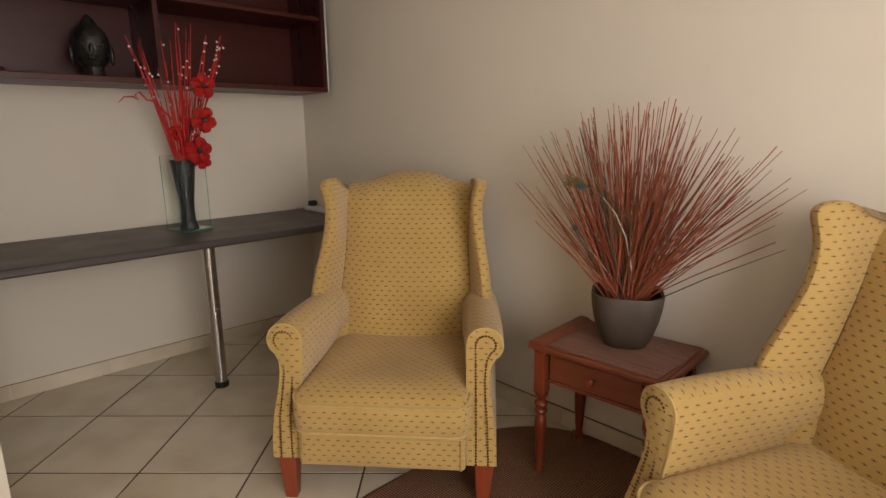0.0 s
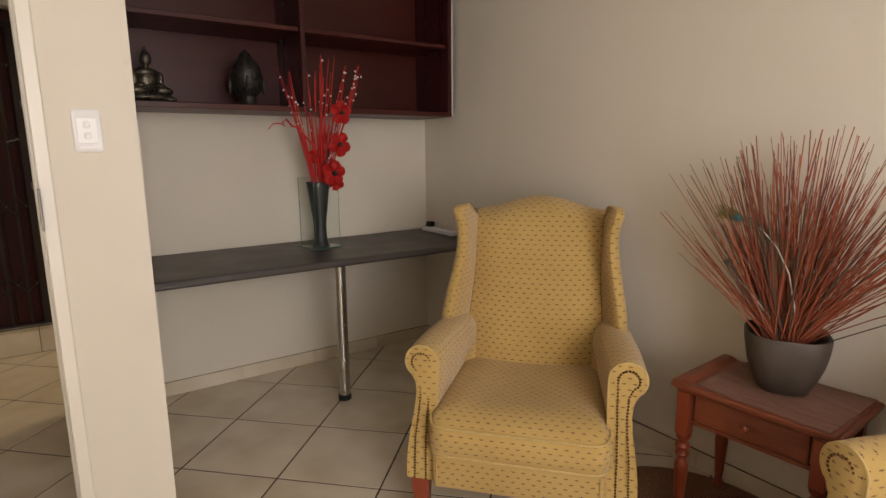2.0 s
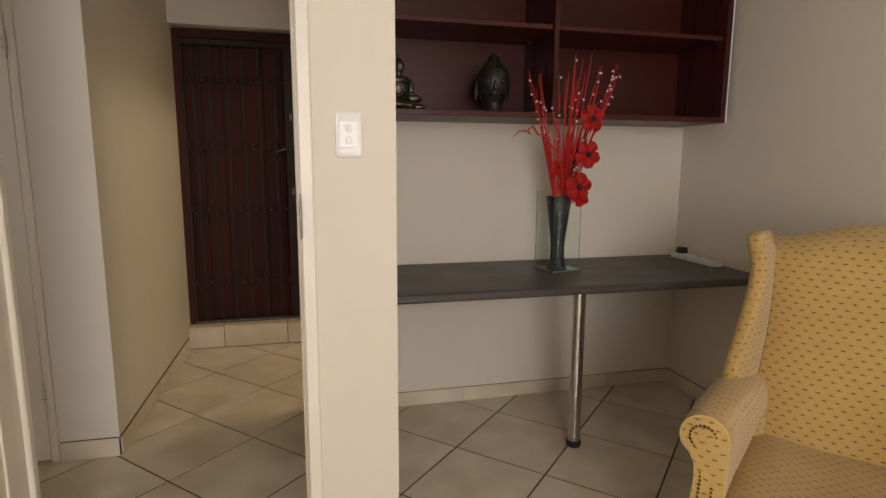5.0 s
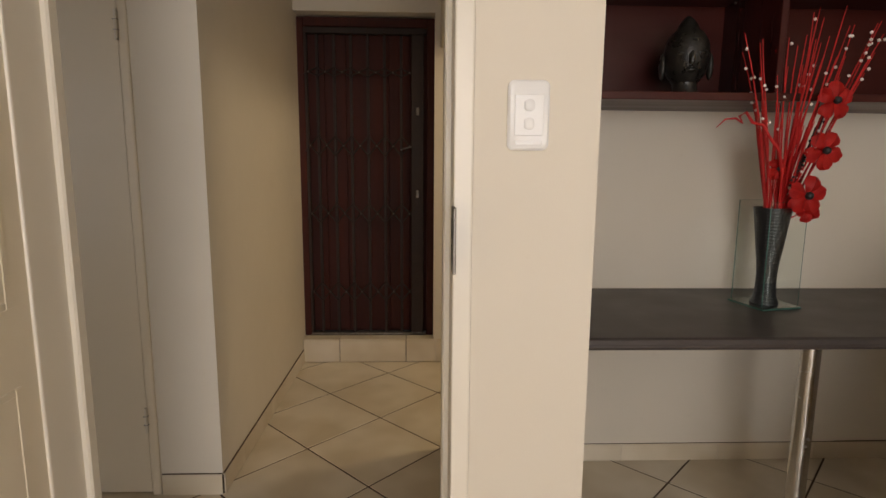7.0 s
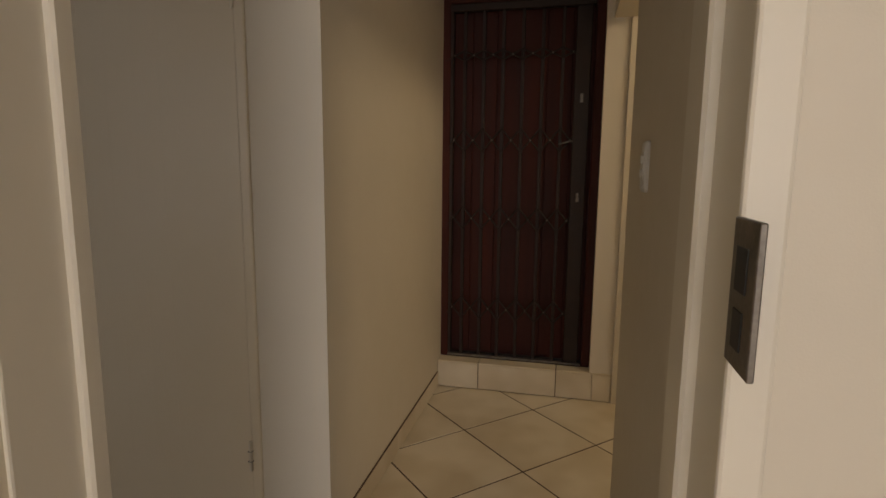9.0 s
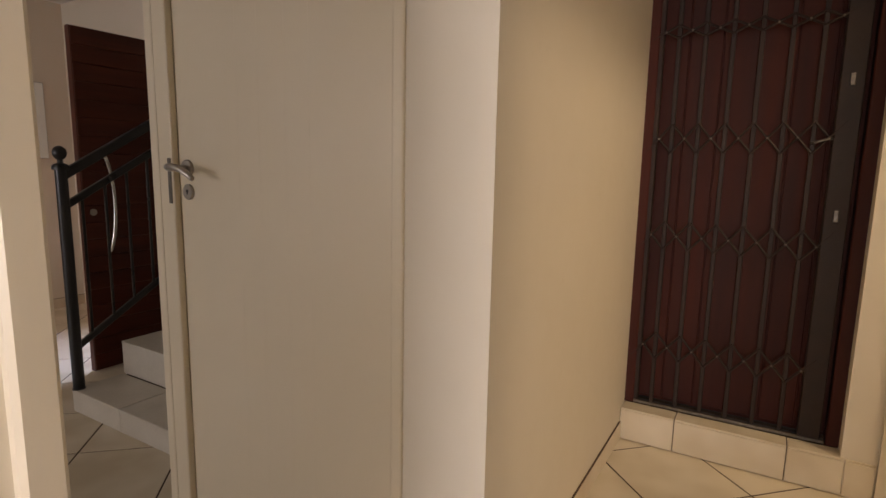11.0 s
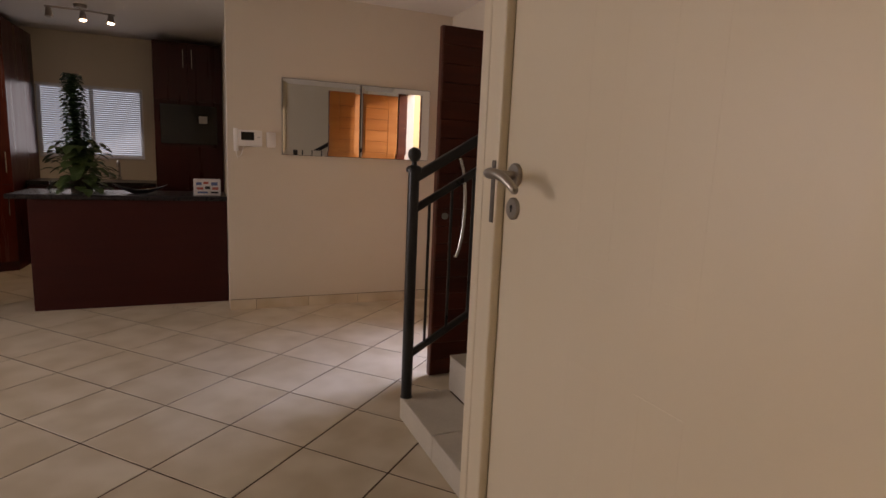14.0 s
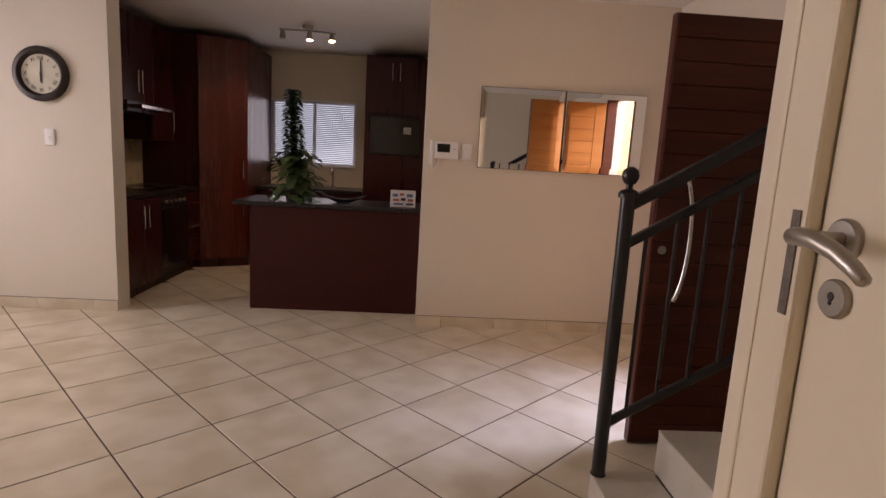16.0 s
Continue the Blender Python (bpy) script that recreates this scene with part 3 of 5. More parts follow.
part("lever", T([(0.046, -0.008, 1.237), (0.046, -0.052, 1.237), (0.047, -0.066, 1.238), (0.055, -0.075, 1.240), (0.070, -0.077, 1.242), (0.095, -0.076, 1.240), (0.122, -0.073, 1.232), (0.146, -0.070, 1.219), (0.160, -0.068, 1.208), (0.163, -0.067, 1.205)], [0.010, 0.010, 0.0105, 0.0108, 0.0108, 0.0105, 0.0100, 0.0095, 0.008, 0.004], 14), "steel", lv, smooth=True)
es = part("escutcheon", disc(bmesh.new(), (0.046, 0, 1.163), 0.025, 0.008), "steel", cl, "round steel key escutcheon", True)
part("keyhole", disc(disc(bmesh.new(), (0.046, -0.0078, 1.166), 0.0055, 0.001, 12, 0.0005), (0.046, -0.0078, 1.158), 0.0032, 0.001, 10, 0.0005), "black_plastic", es)

# gate step with its tiles, and the security gate in front of the dark door
st = tagged(thing("gate_step", Matrix(), "single cream tiled step below the security gate", "step"), kind="structure")
part("core", B((-0.975, 5.052, 0), (-0.137, 5.30, 0.146)), "grout", st)
for x0, x1 in ((-0.977, -0.745), (-0.741, -0.315), (-0.311, -0.122)):
    part("riser_tile", B((x0, 5.042, 0.004), (x1, 5.051, 0.147), 0.002), "tile", st)
    part("tread_tile", B((x0, 5.042, 0.148), (x1, 5.13, 0.157), 0.002), "tile", st)
part("riser_tile", B((-0.119, 5.042, 0.004), (-0.022, 5.049, 0.147), 0.002), "tile", st)
part("riser_tile", B((-0.119, 5.042, 0.148), (-0.022, 5.049, 0.157), 0.002), "tile", st)

gd = tagged(thing("door_4", pose(-0.985, 5.23, 0.157), "dark stained timber door behind the security gate", "door"), kind="structure")
part("leaf", B((0.02, 0, 0.002), (0.835, 0.045, 1.96), 0.003), "gate_door", gd)
for i in range(6):
    part("plank", B((0.024 + 0.1345 * i, -0.010, 0.02), (0.154 + 0.1345 * i, 0.001, 1.95), 0.003), "gate_door", gd)
part("frame_post", B((0.0, -0.10, 0.0), (0.045, 0.06, 2.01), 0.004), "gate_door", gd)
part("frame_post", B((0.805, -0.10, 0.0), (0.853, 0.06, 2.01), 0.004), "gate_door", gd)
part("frame_head", B((0.045, -0.10, 1.955), (0.805, 0.06, 2.01), 0.004), "gate_door", gd)

gt = thing("security_gate", pose(-0.945, 5.15, 0.157), "dark bronze steel trellis security gate, closed", "security gate")
part("top_track", B((0.0, -0.018, 1.915), (0.76, 0.018, 1.952), 0.003), "gate_metal", gt)
part("bottom_track", B((0.0, -0.016, 0.001), (0.76, 0.016, 0.016), 0.003), "old_steel", gt, "scuffed steel bottom track")
part("side_post", B((0.0, -0.014, 0.016), (0.022, 0.014, 1.915), 0.003), "gate_metal", gt)
lk = part("lock_stile", B((0.665, -0.020, 0.016), (0.745, 0.020, 1.915), 0.004), "gate_metal", gt)
for z in (0.937, 1.453):
    part("lock_cylinder", B((0.696, -0.026, z - 0.024), (0.714, -0.019, z + 0.024), 0.005, 2), "old_steel", lk, "oval steel lock cylinder")
part("gate_pull", T([(0.60, -0.012, 1.215), (0.605, -0.035, 1.218), (0.655, -0.038, 1.232), (0.665, -0.018, 1.232)], 0.005), "old_steel", gt, "small steel pull")
rx = [0.030 + 0.104 * i for i in range(7)]
rows_z = (0.295, 0.810, 1.238, 1.687)
for i in range(6):
    x = (rx[i] + rx[i + 1]) / 2
    part("upright_bar", B((x - 0.009, -0.008, 0.016), (x + 0.009, 0.006, 1.915), 0.002), "gate_metal", gt)
for z in rows_z:
    for i, x in enumerate(rx):
        if z > 1.6:
            h = 0.026
        else:
            h = 0.062
        for s in (-1, 1):
            bm = tube(bmesh.new(), [(x - 0.052, -0.012 - 0.003 * s, z - s * h), (x, -0.013 - 0.003 * s, z), (x + 0.052, -0.012 - 0.003 * s, z + s * h)], 0.0055, 6)
            part("cross_brace", bm, "gate_metal", gt)
        part("rivet", ball(bmesh.new(), (x, -0.020, z), (0.0055, 0.004, 0.0055), 1), "old_steel", gt)


# ---- lounge ----
def cap_path(pts, step):
    """Points at even steps along a line of points."""
    out, carry = [], 0.0
    for a, b in zip(pts, pts[1:]):
        a, b = Vector(a), Vector(b)
        L = (b - a).length
        d = carry
        while d < L:
            out.append(a.lerp(b, d / L))
            d += step
        carry = d - L
    return out


def arm_front(z):
    """How far forward the face of an arm stands at a height: an S from rail to scroll."""
    q = min(1.0, max(0.0, (z - 0.26) / 0.30))
    return -0.345 + 0.062 * q * q * (3 - 2 * q)


def back_edge(z):
    """Half width of the inside back, pinched between the arms."""
    q = min(1.0, max(0.0, (z - 0.46) / 0.14))
    return 0.238 + 0.042 * q * q * (3 - 2 * q) - 0.012 * math.sin(math.pi * min(1, max(0, (z - 0.6) / 0.45)))


def back_line(z):
    """Where the seam between back and wing runs."""
    q = (z - 0.39) / 0.66
    return 0.142 + 0.245 * q


def wing_chair(m):
    c = thing("wing_armchair", m, "mustard patterned fabric wingback armchair with red wooden legs", "armchair", "pair of wingback armchairs")
    parts = []
    # seat frame and front rail
    parts.append(part("seat_frame", B((-0.345, -0.325, 0.165), (0.345, 0.38, 0.29), 0.015, 2), "fabric", c))
    parts.append(part("front_rail", B((-0.284, -0.378, 0.160), (0.284, -0.335, 0.288), 0.014, 3), "fabric", c, smooth=True))
    part("rail_piping", T([(-0.268, -0.380, 0.166), (-0.268, -0.381, 0.278), (0.268, -0.381, 0.278), (0.268, -0.380, 0.166)], 0.0035, 6), "piping_light", c)

    # boxed cushion: soft front roll, crowned and dented where one sits
    def drape(x, y, z, top):
        if top:
            dent = 0.020 * math.exp(-((x + 0.03) ** 2 + (y + 0.10) ** 2) / 0.03)
            z -= dent + 0.006 * math.sin(9 * x + 2) * math.exp(-(y + 0.25) ** 2 / 0.02)
            z -= 0.020 * max(0.0, min(1.0, (-0.26 - y) / 0.12)) ** 2
            z += 0.012 * abs(x / 0.29) ** 2 * (1 if y < -0.2 else 0.3)
        else:
            z -= 0.006 * (1 - (x / 0.29) ** 2)
        return (x, y, z)

    rings = []
    for w, d, z, top in ((0.50, 0.56, 0.288, 0), (0.568, 0.630, 0.286, 0), (0.590, 0.648, 0.300, 0), (0.598, 0.656, 0.330, 0), (0.598, 0.656, 0.365, 0), (0.590, 0.648, 0.400, 1), (0.568, 0.626, 0.416, 1), (0.52, 0.575, 0.428, 1), (0.44, 0.48, 0.437, 1), (0.34, 0.37, 0.443, 1), (0.22, 0.24, 0.446, 1), (0.08, 0.09, 0.447, 1)):
        rings.append([drape(x, y - 0.075, z, top) for x, y in round_rect(w, d, min(0.055, w * 0.3), 8)])
    cu = part("seat_cushion", loft(rings), "fabric", c, smooth=True)
    parts.append(cu)
    for z, w, d, top in ((0.406, 0.592, 0.650, 1), (0.296, 0.590, 0.648, 0)):
        pts = [drape(x, y - 0.075, z, top) for x, y in round_rect(w, d, 0.055, 8)]
        part("piping", T(pts + [pts[0]], 0.0045, 6), "piping_light", cu)

    # inside back: camel top, padded front, leaning
    nu, nv = 20, 26
    bm = bmesh.new()
    F, R = [], []
    for j in range(nv + 1):
        v = j / nv
        fr, bk = [], []
        for i in range(nu + 1):
            u = -1 + 2 * i / nu
            top = 1.043 + 0.057 * (0.5 + 0.5 * math.cos(math.pi * min(1.0, abs(u) / 0.95))) ** 0.85
            z = 0.38 + (top - 0.38) * v
            hw = back_edge(z)
            roll = 0.060 * max(0.0, (v - 0.88) / 0.12) ** 2
            pad = (1 - abs(u) ** 2.6) * (0.052 * math.sin(math.pi * min(1, 0.12 + v * 0.9)) ** 0.6 + 0.012 * math.sin(math.pi * min(1, max(0, (v - 0.25) / 0.5))))
            fr.append(bm.verts.new((u * hw, back_line(z) - pad + roll, z)))
            bk.append(bm.verts.new((u * (hw + 0.015), back_line(z) + 0.115 - 0.012 * max(0.0, (v - 0.88) / 0.12) ** 2, z - 0.004)))
        F.append(fr), R.append(bk)
    for G in (F, R):
        for j in range(nv):
            for i in range(nu):
                bm.faces.new((G[j][i], G[j][i + 1], G[j + 1][i + 1], G[j + 1][i]))
    for i in range(nu):
        bm.faces.new((F[0][i], F[0][i + 1], R[0][i + 1], R[0][i])), bm.faces.new((F[nv][i], F[nv][i + 1], R[nv][i + 1], R[nv][i]))
    for j in range(nv):
        bm.faces.new((F[j][0], F[j + 1][0], R[j + 1][0], R[j][0])), bm.faces.new((F[j][nu], F[j + 1][nu], R[j + 1][nu], R[j][nu]))
    seams = [[F[j][i].co.copy() + Vector((0, -0.002, 0)) for j in range(5, nv - 3)] for i in (0, nu)]
    bk = part("backrest", bm, "fabric", c, smooth=True)
    parts.append(bk)
    for sm in seams:
        part("seam_piping", T(sm, 0.0045, 6), "piping", bk)

    for s in (-1, 1):
        # wing: sweeps forward to the arm, waisted, with a rolled ear at the top
        secs = []
        for z, y0, x1 in ((0.40, 0.09, 0.350), (0.50, 0.05, 0.364), (0.56, 0.035, 0.374), (0.61, 0.040, 0.378), (0.66, 0.060, 0.376), (0.71, 0.088, 0.370), (0.76, 0.115, 0.362), (0.81, 0.138, 0.353), (0.86, 0.154, 0.345), (0.91, 0.163, 0.339), (0.96, 0.166, 0.337), (1.00, 0.163, 0.341), (1.030, 0.160, 0.349), (1.052, 0.162, 0.354), (1.068, 0.172, 0.352), (1.078, 0.190, 0.343), (1.083, 0.225, 0.330)):
            x1 -= 0.012
            xi, ys, th = back_edge(z) - 0.004, back_line(z), 0.052
            yb = ys + 0.105
            xm = x1 - th
            if z > 1.05:
                xi, xm = min(xi, x1 - 0.050), xm + 0.3 * (z - 1.05)
                th = x1 - xm
            o = [(xi + 0.03, yb), (xi, ys + 0.05), (xi, ys + 0.004), (xi * 0.6 + xm * 0.4, ys * 0.5 + y0 * 0.5 + 0.012), (xm - 0.002, y0 + 0.034), (xm + 0.006, y0 + 0.012), (xm + th * 0.32, y0 + 0.001), (xm + th * 0.62, y0 + 0.001), (x1 - 0.008, y0 + 0.010), (x1, y0 + 0.032), (x1 - 0.004, y0 * 0.6 + yb * 0.4), (x1 - 0.022, yb * 0.9 + y0 * 0.1), (x1 - 0.045, yb)]
            # the top falls away behind the ear, under the edge of the back
            secs.append([(s * x, y, z - max(0.0, z - 1.015) * min(1.0, max(0.0, (y - 0.24) / 0.13))) for x, y in o])
        w = part("wing", loft(secs), "fabric", c, smooth=True)
        parts.append(w)
        # scroll arm: S-shaped face, swelling towards the wing
        secs = []
        for q, zc, r, xc, xin in ((0.0, 0.572, 0.056, 0.345, 0.287), (0.010, 0.573, 0.062, 0.345, 0.284), (0.10, 0.574, 0.064, 0.343, 0.279), (0.24, 0.572, 0.066, 0.339, 0.272), (0.40, 0.566, 0.071, 0.330, 0.258), (0.55, 0.556, 0.076, 0.322, 0.246), (0.70, 0.545, 0.078, 0.318, 0.240), (0.84, 0.535, 0.076, 0.316, 0.240)):
            o = [(0.285, 0.165), (0.285, 0.25), (0.285, 0.32), (0.287, 0.40), (max(xin, 0.262), 0.47), (xin, zc - 0.030)]
            o += [(xc + r * math.cos(radians(a)), zc + r * math.sin(radians(a))) for a in range(172, -51, -18)]
            o += [(0.366, zc - 0.075), (0.361, 0.46), (0.365, 0.40), (0.377, 0.32), (0.384, 0.25), (0.387, 0.165)]
            secs.append([(s * x, arm_front(z) * (1 - q / 0.84) + 0.28 * q / 0.84, z) for x, z in o])
        a = part("arm", loft(secs), "fabric", c, smooth=True)
        parts.append(a)
        zc, r, xc = 0.572, 0.034, 0.347
        path = [(0.317, 0.170), (0.317, 0.32), (0.315, 0.44), (0.313, zc - 0.02)] + [(xc + r * math.cos(radians(q)), zc + r * math.sin(radians(q))) for q in range(170, -31, -20)] + [(0.362, zc - 0.028), (0.349, zc - 0.055), (0.345, 0.46), (0.347, 0.40), (0.354, 0.32), (0.358, 0.170)]
        bm = bmesh.new()
        for p in cap_path([Vector((s * x, arm_front(z) - 0.003, z)) for x, z in path], 0.0105):
            ball(bm, p, (0.0045, 0.0036, 0.0045), 1)
        part("nail_trim", bm, "nail", a, "row of dark brass upholstery nails", kind="stuff")
        rim = [(xc - 0.002 + 0.060 * math.cos(radians(q)), zc + 0.060 * math.sin(radians(q))) for q in range(180, -46, -15)]
        part("arm_piping", T([(s * x, arm_front(z) + 0.004, z) for x, z in [(0.286, 0.40), (0.285, 0.50)] + rim], 0.0035, 6), "piping_light", a)
        for y0, lean in ((-0.300, -0.012), (0.33, 0.05)):
            part("leg", loft([[(s * (0.345 - 0.006 * q) + x, y0 + y + lean * q, z) for x, y in round_rect(w_, w_, 0.006, 2)] for z, w_, q in ((0.17, 0.068, 0), (0.12, 0.060, 0.2), (0.0, 0.042, 1))]), "rosewood", c, "red mahogany stained leg")
    for p in parts:
        cloth_uv(p)
    return c


chair = wing_chair(pose(1.316, 2.133, 0, 0, 0, -49.2))
copy_thing(chair, pose(1.440, 0.664, 0, 0, 0, -112.6))["label"] = "mustard patterned wingback armchair against the wall beside the side table"

# desk
dk = thing("wall_desk", Matrix(), "long dark laminate desk on a chrome leg", "desk")
bm = bmesh.new()
loft([[(x, y, z) for y, z in ((3.813, 0.742), (3.813, 0.775), (3.145, 0.775), (3.132, 0.771), (3.126, 0.7585), (3.132, 0.746), (3.145, 0.742))] for x in (0.118, 1.943)], True, bm)
part("desktop", bm, "desk", dk)
part("edge_band", T([(0.118, 3.1355, 0.7505), (1.941, 3.1355, 0.7505)], 0.0105, 10), "desk_edge", dk)
lg = part("desk_leg", T([(1.032, 3.225, 0.03), (1.032, 3.225, 0.736)], 0.029, 20), "chrome", dk, "round chrome desk leg", True)
part("leg_foot", lathe([(0.032, 0.0), (0.034, 0.004), (0.034, 0.026), (0.029, 0.030)], 20, 1.032, 3.225), "black_plastic", lg, smooth=True)
part("leg_flange", lathe([(0.05, 0.736), (0.05, 0.7418)], 20, 1.032, 3.225), "chrome", lg)

# white cable box on the desk
pb = thing("power_strip", pose(1.895, 3.575, 0.775), "white plastic power strip with a black plug on the desk", "power strip")
part("body", B((-0.032, -0.17, 0), (0.032, 0.17, 0.028), 0.005, 2), "plastic", pb)
part("plug", B((-0.022, 0.09, 0.0285), (0.022, 0.135, 0.062), 0.006, 2), "black_plastic", pb)
for y in (-0.11, -0.03):
    part("socket", lathe([(0.019, 0.0285), (0.019, 0.0305), (0.015, 0.0305)], 16, 0, y), "plastic_grey", pb)
part("cable", T([(0, 0.16, 0.03), (0.0, 0.19, 0.02), (0.02, 0.215, 0.012), (0.035, 0.225, 0.006)], 0.004), "black_plastic", pb)

# wall shelf: two bays, three rows
sh = thing("wall_shelf_unit", Matrix(), "dark mahogany wall shelf with open compartments", "shelf")
X0, X1, Y0, Y1, Z0, Z1 = 0.118, 1.897, 3.437, YS - 0.001, 1.50, 2.42
part("bottom_board", B((X0, Y0, Z0), (X1, Y1, Z0 + 0.026), 0.002), "mahogany", sh)
part("top_board", B((X0, Y0, Z1 - 0.02), (X1, Y1, Z1), 0.002), "mahogany", sh)
part("back_panel", B((X0, Y1 - 0.012, Z0 + 0.027), (X1, Y1 - 0.002, Z1 - 0.021)), "mahogany", sh)
part("side_panel", B((X1 - 0.026, Y0 + 0.002, Z0 + 0.027), (X1, Y1 - 0.013, Z1 - 0.021), 0.002), "mahogany_v", sh)
part("side_panel", B((X0, Y0 + 0.002, Z0 + 0.027), (X0 + 0.022, Y1 - 0.013, Z1 - 0.021), 0.002), "mahogany_v", sh)
part("divider", B((0.968, Y0 + 0.002, Z0 + 0.027), (0.992, Y1 - 0.013, Z1 - 0.021), 0.002), "mahogany_v", sh)
for x0, x1 in ((X0 + 0.023, 0.967), (0.993, X1 - 0.027)):
    b = part("shelf_board", B((x0, Y0 + 0.02, 1.893), (x1, Y1 - 0.014, 1.915), 0.002), "mahogany", sh)
    for x in (x0 + 0.006, x1 - 0.006):
        part("shelf_pin", ball(bmesh.new(), (x, Y0 + 0.06, 1.886), 0.006, 1), "rivet", b)
        part("shelf_pin", ball(bmesh.new(), (x, Y1 - 0.10, 1.886), 0.006, 1), "rivet", b)
part("edge_lip", B((X1 + 0.0005, Y0 + 0.0, Z0), (X1 + 0.006, Y0 + 0.006, Z1)), "paper", sh, "pale edge strip of the shelf side")

# seated statuette and head on the shelf, each one plain mesh
bm = bmesh.new()
for c, r in (((0, 0, 0.03), (0.105, 0.075, 0.03)), ((-0.06, -0.03, 0.062), (0.05, 0.04, 0.026)), ((0.06, -0.03, 0.062), (0.05, 0.04, 0.026)), ((0, 0.01, 0.115), (0.048, 0.036, 0.062)), ((0, 0.01, 0.155), (0.058, 0.036, 0.026)), ((-0.062, 0.0, 0.12), (0.016, 0.018, 0.045)), ((0.062, 0.0, 0.12), (0.016, 0.018, 0.045)), ((-0.045, -0.04, 0.085), (0.03, 0.03, 0.013)), ((0.045, -0.04, 0.085), (0.03, 0.03, 0.013)), ((0, 0.005, 0.19), (0.013, 0.013, 0.02)), ((0, 0, 0.222), (0.028, 0.031, 0.034)), ((0, 0.006, 0.253), (0.017, 0.018, 0.014)), ((0, 0.006, 0.27), (0.006, 0.006, 0.016)), ((0.085, -0.05, 0.02), (0.035, 0.03, 0.018))):
    ball(bm, c, r, 3)
s1 = tagged(part("statuette", bm, "statue_silver", smooth=True), "small antique silver seated statuette on the shelf", "statuette")
s1.matrix_world = pose(0.285, 3.60, 1.5255, 0, 0, 8) @ Matrix.Scale(0.90, 4)
bm = lathe([(0.05, 0), (0.062, 0.006), (0.05, 0.03), (0.05, 0.05), (0.074, 0.075), (0.088, 0.115), (0.092, 0.15), (0.086, 0.19), (0.066, 0.222), (0.044, 0.238), (0.04, 0.25), (0.028, 0.268), (0.008, 0.285)], 24, squash=(0.86, 1.0))
for c, r in (((0, -0.088, 0.125), (0.012, 0.016, 0.028)), ((-0.028, -0.075, 0.145), (0.02, 0.012, 0.008)), ((0.028, -0.075, 0.145), (0.02, 0.012, 0.008)), ((0, -0.078, 0.088), (0.022, 0.013, 0.009)), ((-0.082, 0, 0.11), (0.012, 0.022, 0.05)), ((0.082, 0, 0.11), (0.012, 0.022, 0.05))):
    ball(bm, c, r, 2)
s2 = tagged(part("head_bust", bm, "statue", smooth=True), "black carved head bust on the mahogany shelf", "statuette")
s2.matrix_world = pose(0.735, 3.60, 1.5255, 0, 0, -12) @ Matrix.Scale(0.98, 4)

# ribbed black vase in a square glass surround, with red dried flowers
VX, VY, VZ = 1.060, 3.53, 0.7755
vs = thing("ribbed_vase", pose(VX, VY, VZ), "tall black ribbed vase inside a square glass surround", "vase")
prof = []
for i in range(61):
    q = i / 60
    r = 0.034 + 0.004 * math.cos(q * 9) * (1 - q) + 0.030 * q ** 2.2 + (0.010 * (1 - q * 12) if q < 0.08 else 0)
    prof.append((r + (0.0005 if i % 2 else -0.0005), 0.010 + 0.352 * q))
prof += [(prof[-1][0] - 0.006, 0.362), (prof[-1][0] - 0.008, 0.33)]
part("vase_body", lathe(prof, 28), "vase", vs)
a = radians(12)
gp = part("glass_plate", loft([[(x * math.cos(a) - y * math.sin(a), x * math.sin(a) + y * math.cos(a), z) for x, y in round_rect(0.165, 0.165, 0.004, 2)] for z in (0.001, 0.009)]), "glass", vs, "thick clear glass base plate")
part("plate_edge", T([(x * math.cos(a) - y * math.sin(a), x * math.sin(a) + y * math.cos(a), 0.005) for x, y in ((0.0825, 0.0825), (-0.0825, 0.0825), (-0.0825, -0.0825), (0.0825, -0.0825), (0.0825, 0.0825))], 0.0028, 6), "glass_edge", gp)
for i, (p, q) in enumerate((((-0.078, -0.074), (0.078, -0.070)), ((-0.078, 0.070), (0.078, 0.074)))):
    lo, hi = p, q
    g = part("glass_pane", loft([[(x * math.cos(a) - y * math.sin(a), x * math.sin(a) + y * math.cos(a), z) for x, y in ((lo[0], lo[1]), (hi[0], lo[1]), (hi[0], hi[1]), (lo[0], hi[1]))] for z in (0.0095, 0.385)]), "glass", vs)
    g.visible_shadow = False
    ym = (lo[1] + hi[1]) / 2
    loop = [(x * math.cos(a) - ym * math.sin(a), x * math.sin(a) + ym * math.cos(a), z) for x, z in ((-0.078, 0.012), (-0.078, 0.385), (0.078, 0.385), (0.078, 0.012))]
    part("pane_edge", T(loop, 0.0016, 5), "glass_edge", g)

rng = random.Random(4)
fl = thing("dried_flower_bunch", pose(VX, VY, VZ + 0.30), "red dried flower bunch with poppies and pearl-tipped twigs", "flowers")
